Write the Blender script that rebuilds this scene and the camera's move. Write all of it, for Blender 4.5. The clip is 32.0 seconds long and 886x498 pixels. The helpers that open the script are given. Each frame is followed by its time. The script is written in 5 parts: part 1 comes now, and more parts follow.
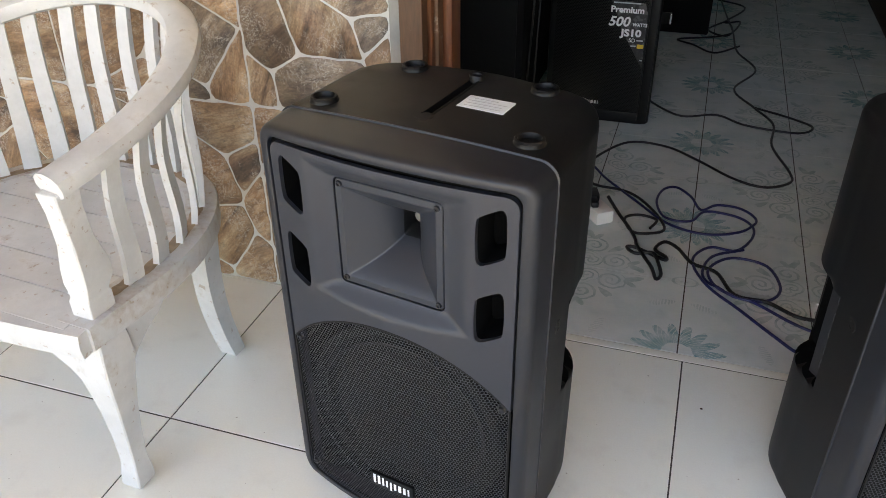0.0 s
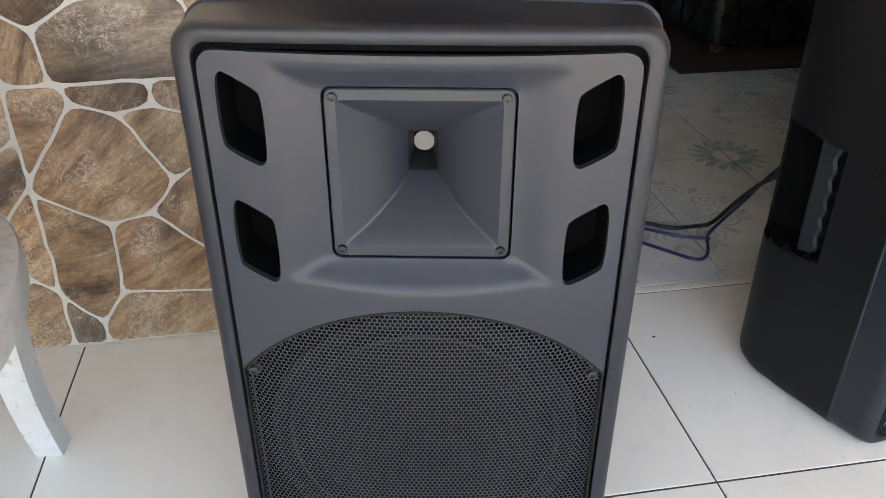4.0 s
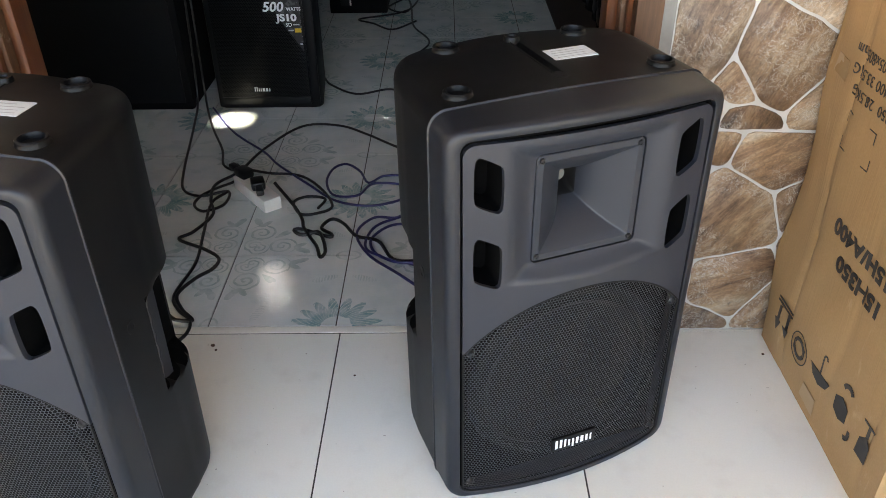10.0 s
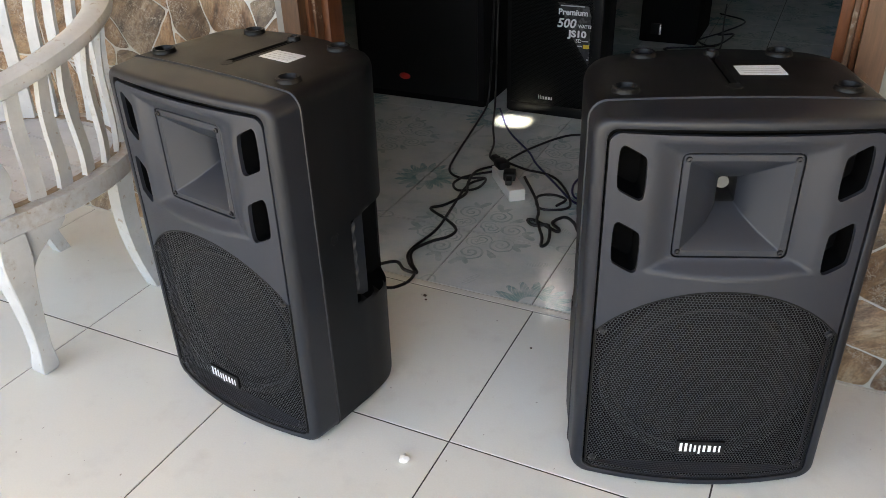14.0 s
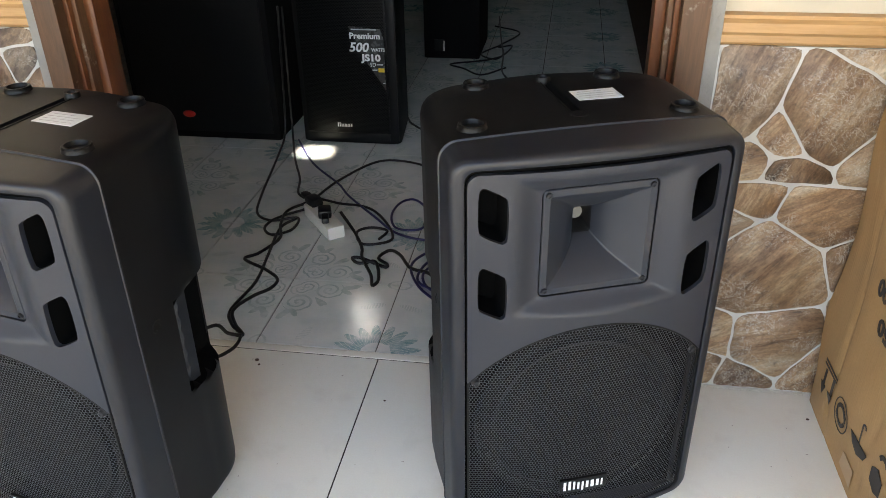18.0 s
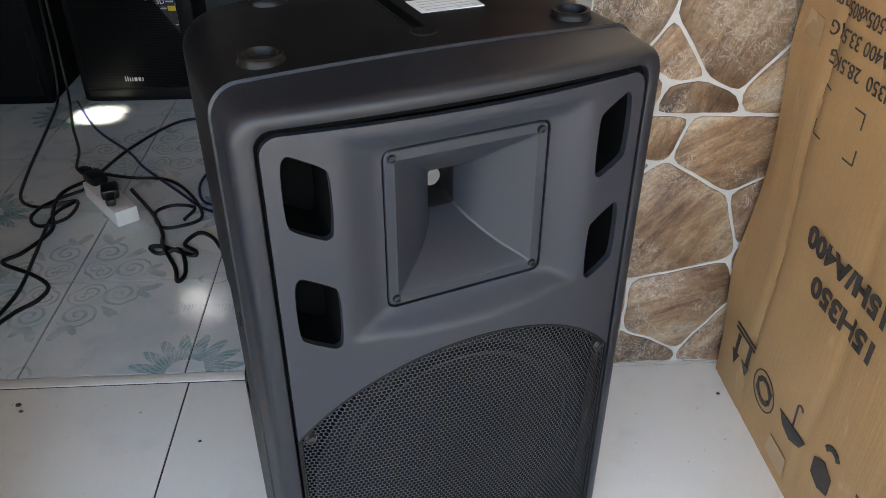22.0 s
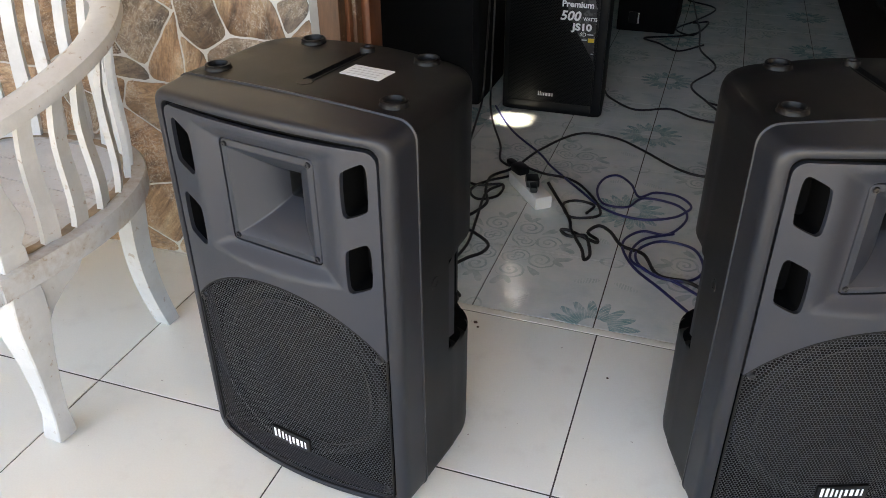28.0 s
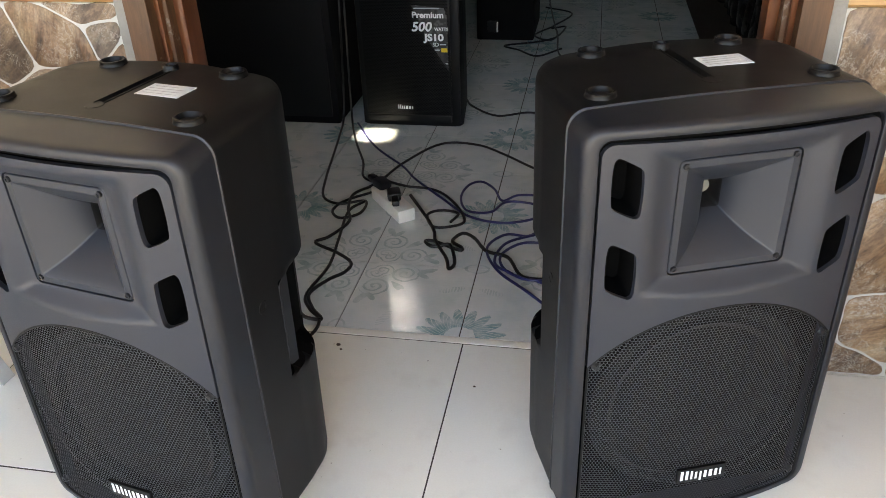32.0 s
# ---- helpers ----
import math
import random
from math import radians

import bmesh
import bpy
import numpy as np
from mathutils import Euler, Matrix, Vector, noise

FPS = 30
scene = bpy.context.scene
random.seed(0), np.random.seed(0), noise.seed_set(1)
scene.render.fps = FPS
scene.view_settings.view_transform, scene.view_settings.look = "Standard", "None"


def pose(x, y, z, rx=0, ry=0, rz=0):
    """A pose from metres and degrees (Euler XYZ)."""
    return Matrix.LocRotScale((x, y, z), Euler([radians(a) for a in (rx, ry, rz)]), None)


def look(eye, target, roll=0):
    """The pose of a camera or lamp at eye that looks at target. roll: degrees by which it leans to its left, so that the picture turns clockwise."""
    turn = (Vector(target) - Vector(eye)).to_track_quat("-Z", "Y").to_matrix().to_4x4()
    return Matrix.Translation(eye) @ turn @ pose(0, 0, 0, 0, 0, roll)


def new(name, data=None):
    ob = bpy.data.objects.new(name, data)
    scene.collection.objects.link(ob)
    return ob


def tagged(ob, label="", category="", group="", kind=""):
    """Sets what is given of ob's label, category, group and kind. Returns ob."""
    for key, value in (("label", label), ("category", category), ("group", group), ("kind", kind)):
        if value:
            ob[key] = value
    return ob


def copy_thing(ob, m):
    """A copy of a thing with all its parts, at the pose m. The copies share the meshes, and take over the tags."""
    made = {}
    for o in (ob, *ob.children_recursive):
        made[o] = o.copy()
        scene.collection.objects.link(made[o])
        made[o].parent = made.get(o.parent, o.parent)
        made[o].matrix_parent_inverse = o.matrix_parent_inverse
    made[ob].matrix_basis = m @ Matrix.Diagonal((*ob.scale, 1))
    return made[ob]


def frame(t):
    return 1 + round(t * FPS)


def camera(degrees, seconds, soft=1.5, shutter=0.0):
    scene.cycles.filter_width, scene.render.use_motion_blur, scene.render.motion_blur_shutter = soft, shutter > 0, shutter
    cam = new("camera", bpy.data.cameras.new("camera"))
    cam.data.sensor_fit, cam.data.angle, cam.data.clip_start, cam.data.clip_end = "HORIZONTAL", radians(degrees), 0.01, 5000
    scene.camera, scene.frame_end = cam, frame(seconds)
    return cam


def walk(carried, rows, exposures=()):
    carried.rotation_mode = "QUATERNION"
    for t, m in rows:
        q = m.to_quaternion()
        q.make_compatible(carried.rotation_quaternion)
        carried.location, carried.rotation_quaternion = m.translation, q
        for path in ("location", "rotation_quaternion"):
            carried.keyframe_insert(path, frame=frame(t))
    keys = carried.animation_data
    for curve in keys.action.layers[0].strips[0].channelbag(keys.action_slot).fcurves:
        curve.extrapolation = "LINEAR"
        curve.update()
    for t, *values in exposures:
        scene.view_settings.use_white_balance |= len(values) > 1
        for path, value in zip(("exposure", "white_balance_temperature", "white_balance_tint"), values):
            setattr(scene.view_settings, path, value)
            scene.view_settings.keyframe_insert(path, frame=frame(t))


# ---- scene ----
from mathutils import geometry

cam = camera(58.7, 32.0, 0.85)
PATH = [
    (0, (-0.001, 0.002, 1.149), (-0.538, 1.607, 0.084), -0.8),
    (0.5, (-0.127, 0.051, 1.123), (-0.633, 1.667, 0.058), -2.2),
    (1, (-0.213, 0.133, 1.103), (-0.641, 1.772, 0.041), -2.7),
    (1.5, (-0.297, 0.263, 1.063), (-0.516, 1.946, 0.007), -1.4),
    (2, (-0.371, 0.323, 1.008), (-0.433, 2.024, -0.043), -2.0),
    (2.5, (-0.431, 0.347, 0.95), (-0.291, 2.05, -0.089), -2.6),
    (3, (-0.457, 0.333, 0.909), (-0.199, 2.03, -0.117), -0.8),
    (3.5, (-0.466, 0.284, 0.858), (-0.181, 1.989, -0.148), -0.0),
    (5.5, (-0.378, -0.015, 1.075), (-0.052, 1.647, 0.011), -0.5),
    (5.8, (-0.322, -0.023, 1.102), (0.129, 1.64, 0.087), -1.5),
    (6, (-0.318, -0.026, 1.12), (0.202, 1.632, 0.13), -1.4),
    (6.5, (-0.26, -0.001, 1.138), (0.362, 1.635, 0.171), -1.0),
    (7, (-0.19, 0.08, 1.13), (0.469, 1.713, 0.182), -0.6),
    (7.5, (-0.104, 0.205, 1.14), (0.587, 1.827, 0.197), -0.2),
    (8, (-0.044, 0.268, 1.142), (0.666, 1.882, 0.198), 0.0),
    (8.5, (0.1, 0.294, 1.14), (0.677, 1.959, 0.193), -0.0),
    (9, (0.217, 0.273, 1.125), (0.438, 1.974, 0.095), 0.2),
    (9.5, (0.265, 0.162, 1.115), (0.336, 1.842, 0.032), -0.9),
    (10, (0.321, 0.05, 1.131), (0.306, 1.727, 0.041), -0.7),
    (10.5, (0.436, 0.019, 1.144), (0.282, 1.689, 0.056), 0.1),
    (11, (0.561, -0.02, 1.136), (0.214, 1.625, 0.053), 1.3),
    (11.5, (0.622, -0.057, 1.127), (0.195, 1.574, 0.052), 0.8),
    (12, (0.64, -0.068, 1.12), (0.157, 1.552, 0.052), -0.2),
    (12.5, (0.632, -0.068, 1.122), (0.098, 1.542, 0.061), -0.9),
    (13, (0.617, -0.074, 1.12), (0.022, 1.526, 0.078), -1.3),
    (13.5, (0.599, -0.082, 1.119), (-0.095, 1.49, 0.095), -1.9),
    (15.5, (0.591, -0.119, 1.134), (-0.255, 1.426, 0.187), -1.1),
    (16, (0.626, -0.098, 1.127), (-0.105, 1.505, 0.181), -1.1),
    (16.5, (0.639, -0.075, 1.117), (0.031, 1.577, 0.168), -0.8),
    (17, (0.631, -0.042, 1.114), (0.131, 1.64, 0.154), -0.6),
    (17.5, (0.573, -0.006, 1.112), (0.179, 1.699, 0.144), -0.7),
    (18, (0.462, 0.019, 1.12), (0.182, 1.738, 0.136), -1.0),
    (18.5, (0.35, 0.014, 1.138), (0.126, 1.729, 0.135), -2.1),
    (19, (0.283, 0.004, 1.118), (0.09, 1.718, 0.104), -2.3),
    (19.5, (0.3, 0.034, 1.086), (0.118, 1.734, 0.047), -2.0),
    (20, (0.349, 0.099, 1.056), (0.223, 1.792, -0.002), -1.0),
    (20.5, (0.392, 0.158, 1.038), (0.361, 1.839, -0.046), -0.1),
    (21, (0.422, 0.225, 1.022), (0.452, 1.895, -0.079), 0.1),
    (21.5, (0.444, 0.302, 1.003), (0.527, 1.969, -0.098), 0.3),
    (22, (0.457, 0.379, 0.965), (0.561, 2.048, -0.131), 0.2),
    (22.5, (0.47, 0.431, 0.919), (0.574, 2.13, -0.131), -0.1),
    (23, (0.476, 0.444, 0.905), (0.575, 2.156, -0.124), -0.3),
    (23.5, (0.464, 0.381, 0.93), (0.556, 2.097, -0.093), -0.3),
    (24, (0.432, 0.256, 0.989), (0.514, 1.935, -0.093), -0.5),
    (24.5, (0.364, 0.117, 1.05), (0.436, 1.789, -0.047), -0.3),
    (25, (0.28, 0.011, 1.082), (0.154, 1.678, -0.015), -1.2),
    (25.5, (0.204, -0.046, 1.097), (-0.139, 1.592, 0.003), -0.1),
    (26, (0.177, -0.058, 1.103), (-0.251, 1.566, 0.016), 0.2),
    (26.5, (0.177, -0.06, 1.108), (-0.294, 1.56, 0.034), 0.4),
    (28.5, (0.274, -0.025, 1.122), (-0.365, 1.569, 0.096), -0.7),
    (29, (0.443, -0.077, 1.104), (-0.333, 1.475, 0.109), 1.1),
    (29.5, (0.524, -0.124, 1.072), (-0.299, 1.422, 0.106), 1.2),
    (30, (0.479, -0.125, 1.057), (-0.384, 1.416, 0.118), 1.1),
    (30.5, (0.39, -0.099, 1.044), (-0.5, 1.439, 0.125), 0.8),
    (31, (0.309, -0.061, 1.039), (-0.585, 1.476, 0.124), 0.5),
    (31.5, (0.266, -0.012, 1.049), (-0.419, 1.602, 0.087), -1.6),
    (32, (0.321, 0.04, 1.077), (-0.023, 1.734, 0.072), -2.3),
]
walk(cam, [(t, look(eye, target, roll)) for t, eye, target, roll in PATH],
     exposures=[(0.0, 3.08, 8350, 14), (1.0, 3.1, 8250, 14), (2.0, 3.66, 8800, 14), (3.0, 3.85, 8100, 14), (3.5, 3.62, 8100, 14), (5.5, 3.15, 8150, 14), (6.0, 3.25, 8250, 14), (8.0, 3.45, 8050, 14), (9.0, 3.57, 7450, 12), (10.0, 3.33, 7900, 13), (11.0, 3.24, 8050, 14), (13.0, 3.03, 8150, 13),
                (17.0, 3.2, 8350, 13), (18.0, 3.23, 8150, 12), (20.0, 3.15, 8200, 14), (21.5, 3.15, 7650, 13), (23.0, 3.32, 7250, 12), (24.0, 3.05, 7550, 14), (25.0, 3.15, 7850, 12), (26.0, 3.2, 8350, 14), (29.0, 3.2, 8200, 14), (30.0, 3.07, 8150, 14), (32.0, 3.43, 8500, 14)])

# ---- light ----
world = bpy.data.worlds.new("sky")
scene.world = world
world.use_nodes = True
wn = world.node_tree
sky = wn.nodes.new("ShaderNodeTexSky")
sky.sky_type, sky.sun_disc = "NISHITA", False
SUN_FROM = Vector((-0.18, -0.15, 1.0)).normalized()
sky.sun_elevation = math.asin(SUN_FROM.z)
sky.sun_rotation = math.atan2(SUN_FROM.x, SUN_FROM.y)
wn.links.new(sky.outputs[0], wn.nodes["Background"].inputs[0])
wn.nodes["Background"].inputs[1].default_value = 0.12
sun = new("sun", bpy.data.lights.new("sun", "SUN"))
sun.data.energy, sun.data.angle, sun.data.color = 4.5, radians(1.1), (1.0, 0.95, 0.87)
sun.matrix_world = look(SUN_FROM * 30, (0, 0, 0))


# ---- materials ----
def material(name):
    m = bpy.data.materials.new(name)
    m.use_nodes = True
    nt = m.node_tree
    return m, nt, nt.nodes["Principled BSDF"]


def coords(nt, scale=1.0, kind="Object"):
    tc = nt.nodes.new("ShaderNodeTexCoord")
    mp = nt.nodes.new("ShaderNodeMapping")
    mp.inputs["Scale"].default_value = scale if isinstance(scale, tuple) else (scale,) * 3
    nt.links.new(tc.outputs[kind], mp.inputs[0])
    return mp.outputs[0]


def world_coords(nt, scale=1.0):
    g = nt.nodes.new("ShaderNodeNewGeometry")
    mp = nt.nodes.new("ShaderNodeMapping")
    mp.inputs["Scale"].default_value = scale if isinstance(scale, tuple) else (scale,) * 3
    nt.links.new(g.outputs["Position"], mp.inputs[0])
    return mp.outputs[0]


def noise_tex(nt, vec, scale, detail=4.0, rough=0.55, distort=0.0):
    n = nt.nodes.new("ShaderNodeTexNoise")
    n.inputs["Scale"].default_value, n.inputs["Detail"].default_value = scale, detail
    n.inputs["Roughness"].default_value, n.inputs["Distortion"].default_value = rough, distort
    nt.links.new(vec, n.inputs["Vector"])
    return n.outputs["Fac"]


def ramp(nt, fac, stops):
    r = nt.nodes.new("ShaderNodeValToRGB")
    e = r.color_ramp.elements
    while len(e) < len(stops):
        e.new(0.5)
    for el, (p, c) in zip(e, stops):
        el.position, el.color = p, (*(c if isinstance(c, tuple) else (c, c, c)), 1)
    nt.links.new(fac, r.inputs[0])
    return r.outputs[0]


def mix(nt, fac, a, b, mode="MIX"):
    n = nt.nodes.new("ShaderNodeMix")
    n.data_type, n.blend_type = "RGBA", mode
    for sock, v in ((n.inputs[0], fac), (n.inputs[6], a), (n.inputs[7], b)):
        if isinstance(v, (int, float)):
            sock.default_value = v
        elif isinstance(v, tuple):
            sock.default_value = (*v, 1)
        else:
            nt.links.new(v, sock)
    return n.outputs[2]


def math_node(nt, op, a, b=None):
    n = nt.nodes.new("ShaderNodeMath")
    n.operation = op
    for sock, v in zip(n.inputs, (a, b)):
        if v is None:
            continue
        if isinstance(v, (int, float)):
            sock.default_value = v
        else:
            nt.links.new(v, sock)
    return n.outputs[0]


def bump(nt, bsdf, height, strength, distance):
    b = nt.nodes.new("ShaderNodeBump")
    b.inputs["Strength"].default_value, b.inputs["Distance"].default_value = strength, distance
    nt.links.new(height, b.inputs["Height"])
    nt.links.new(b.outputs[0], bsdf.inputs["Normal"])
    return b


def rand(nt):
    return nt.nodes.new("ShaderNodeObjectInfo").outputs["Random"]


def plain(name, color, rough=0.5, metal=0.0, vary=0.15, scale=8.0, grain=150.0, bumpy=0.15, depth=0.0006, spec=0.5):
    """Paint, plastic or metal with blotches at one scale and grain at another."""
    m, nt, b = material(name)
    v = coords(nt)
    big, fine = noise_tex(nt, v, scale, 5), noise_tex(nt, v, grain, 3)
    lo, hi = tuple(c * (1 - vary) for c in color), tuple(min(1, c * (1 + vary)) for c in color)
    base = ramp(nt, big, [(0.3, lo), (0.7, hi)])
    nt.links.new(mix(nt, 0.25, base, mix(nt, fine, lo, hi)), b.inputs["Base Color"])
    nt.links.new(ramp(nt, big, [(0.3, max(0, rough - 0.06)), (0.7, min(1, rough + 0.06))]), b.inputs["Roughness"])
    b.inputs["Metallic"].default_value, b.inputs["Specular IOR Level"].default_value = metal, spec
    if bumpy:
        bump(nt, b, fine, bumpy, depth)
    return m


PLASTIC = plain("textured black plastic", (0.0048, 0.0050, 0.0058), 0.44, 0, 0.12, 5, 900, 0.25, 0.0004, spec=0.23)
PANEL = plain("dark grey baffle plastic", (0.0200, 0.0230, 0.0312), 0.42, 0, 0.08, 5, 900, 0.2, 0.0003, spec=0.4)
BEZEL = plain("satin black front frame plastic", (0.0119, 0.0137, 0.0188), 0.42, 0, 0.08, 5, 900, 0.2, 0.0003, spec=0.4)
HORN = plain("grey horn plastic", (0.0192, 0.0224, 0.0300), 0.40, 0, 0.06, 5, 700, 0.1, 0.0002, spec=0.4)
BLACK = plain("deep black plastic", (0.004, 0.004, 0.0045), 0.5, 0, 0.2, 10, 300, 0.1, spec=0.25)
# flat black that paints the shade inside recesses, gaps and cavities
SHADE_BLACK = plain("black cavity shade", (0.003, 0.003, 0.003), 0.95, 0, 0.2, 10, 300, 0.1, spec=0.05)
RUBBER = plain("black rubber", (0.0045, 0.0045, 0.005), 0.42, 0, 0.15, 20, 300, 0.1, spec=0.25)
CONE = plain("paper cone", (0.0022, 0.0022, 0.0025), 0.8, 0, 0.15, 20, 300, 0.2, spec=0.15)
SCREW = plain("black screw steel", (0.02, 0.02, 0.022), 0.32, 0.4, 0.15, 50, 300, 0.05)
STEEL = plain("bright steel", (0.6, 0.6, 0.6), 0.25, 1.0, 0.1, 30, 300, 0.05)
DRIVER = plain("pale driver plug", (0.17, 0.165, 0.150), 0.4, 0, 0.1, 60, 300, 0.05)
STICKER = plain("white sticker paper", (0.70, 0.74, 0.76), 0.4, 0, 0.03, 10, 300, 0.03)
INK = plain("faded ink", (0.44, 0.45, 0.47), 0.6, 0, 0.1, 10, 300, 0.0)
WHITE_PRINT = plain("white print", (0.8, 0.8, 0.8), 0.4, 0, 0.04, 10, 300, 0.0)
YELLOW_PRINT = plain("yellow print", (0.7, 0.45, 0.03), 0.4, 0, 0.1, 10, 300, 0.0)
RED_PRINT = plain("red badge", (0.45, 0.02, 0.015), 0.35, 0, 0.2, 30, 300, 0.0)
STICKER_DARK = plain("dark film sticker", (0.05, 0.05, 0.05), 0.25, 0, 0.6, 45, 300, 0.0)
CABLE_BLACK = plain("black cable sheath", (0.008, 0.008, 0.009), 0.4, 0, 0.2, 30, 200, 0.1)
CABLE_BLUE = plain("dark blue cable sheath", (0.012, 0.014, 0.10), 0.35, 0, 0.2, 30, 200, 0.1)
SOCKET_WHITE = plain("white socket plastic", (0.82, 0.80, 0.75), 0.35, 0, 0.06, 20, 200, 0.05)
LEATHER = plain("black sofa leather", (0.005, 0.005, 0.005), 0.26, 0, 0.2, 12, 120, 0.4, 0.001, spec=0.3)
RUG = plain("brown rug", (0.030, 0.016, 0.010), 0.9, 0, 0.25, 12, 250, 0.6, 0.002)
CABINET = plain("black cabinet carpet", (0.004, 0.004, 0.0045), 0.8, 0, 0.2, 8, 400, 0.4, 0.001, spec=0.15)
PAINT = plain("cream wall paint", (0.52, 0.455, 0.355), 0.7, 0, 0.05, 3, 120, 0.2, 0.001)
# room walls and ceiling: the room's dimness is put into these dark colours
ROOM_PAINT = plain("green room paint darkened for the dim room", (0.030, 0.032, 0.029), 0.75, 0, 0.08, 3, 120, 0.2, 0.001)
CEIL = plain("grey room ceiling darkened for the dim room", (0.12, 0.118, 0.112), 0.8, 0, 0.05, 3, 100, 0.1)
CEIL_WOOD = plain("brown ceiling boards", (0.20, 0.15, 0.11), 0.55, 0, 0.15, 3, 60, 0.2)
CEMENT = plain("grey cement", (0.24, 0.23, 0.21), 0.85, 0, 0.18, 14, 160, 0.6, 0.002)
GROUT = plain("pale grout", (0.52, 0.51, 0.48), 0.8, 0, 0.1, 25, 220, 0.6, 0.0015)
JOINT = plain("dark tile joint", (0.06, 0.053, 0.046), 0.9, 0, 0.25, 20, 200, 0.4)
VENT_SKY, _vn, _vb = material("bright noon sky glow")
_vb.inputs["Base Color"].default_value = (0.02, 0.02, 0.02, 1)
_vb.inputs["Emission Color"].default_value, _vb.inputs["Emission Strength"].default_value = (0.92, 0.97, 1.0, 1), 4.0
YARD = plain("dry yard earth", (0.31, 0.285, 0.24), 0.9, 0, 0.2, 0.6, 6, 0.5, 0.02)
CRUMB = plain("white plaster crumb", (0.8, 0.79, 0.77), 0.9, 0, 0.05, 80, 400, 0.5)
GRIT = plain("dark grit", (0.08, 0.05, 0.035), 0.9, 0, 0.3, 80, 400, 0.3)


def tile_porch():
    m, nt, b = material("ivory polished floor tile")
    v = world_coords(nt)
    big, mid, fine = noise_tex(nt, v, 1.6, 5), noise_tex(nt, v, 12, 5, 0.6), noise_tex(nt, v, 260, 2)
    c = ramp(nt, big, [(0.3, (0.845, 0.845, 0.765)), (0.7, (0.88, 0.88, 0.80))])
    c = mix(nt, 0.1, c, ramp(nt, fine, [(0.35, (0.66, 0.63, 0.57)), (0.65, (0.87, 0.85, 0.80))]))
    dust = ramp(nt, mid, [(0.55, 0.0), (0.75, 0.35)])
    c = mix(nt, dust, c, (0.68, 0.65, 0.58))
    speck = ramp(nt, noise_tex(nt, v, 95, 2, 0.5), [(0.745, 0.0), (0.765, 0.7)])
    c = mix(nt, speck, c, (0.30, 0.25, 0.20))
    shade = mix(nt, rand(nt), (0.97, 0.97, 0.97), (1.0, 1.0, 1.0))
    nt.links.new(mix(nt, 1.0, c, shade, "MULTIPLY"), b.inputs["Base Color"])
    nt.links.new(ramp(nt, mid, [(0.35, 0.08), (0.7, 0.22)]), b.inputs["Roughness"])
    bump(nt, b, big, 0.05, 0.004)
    return m


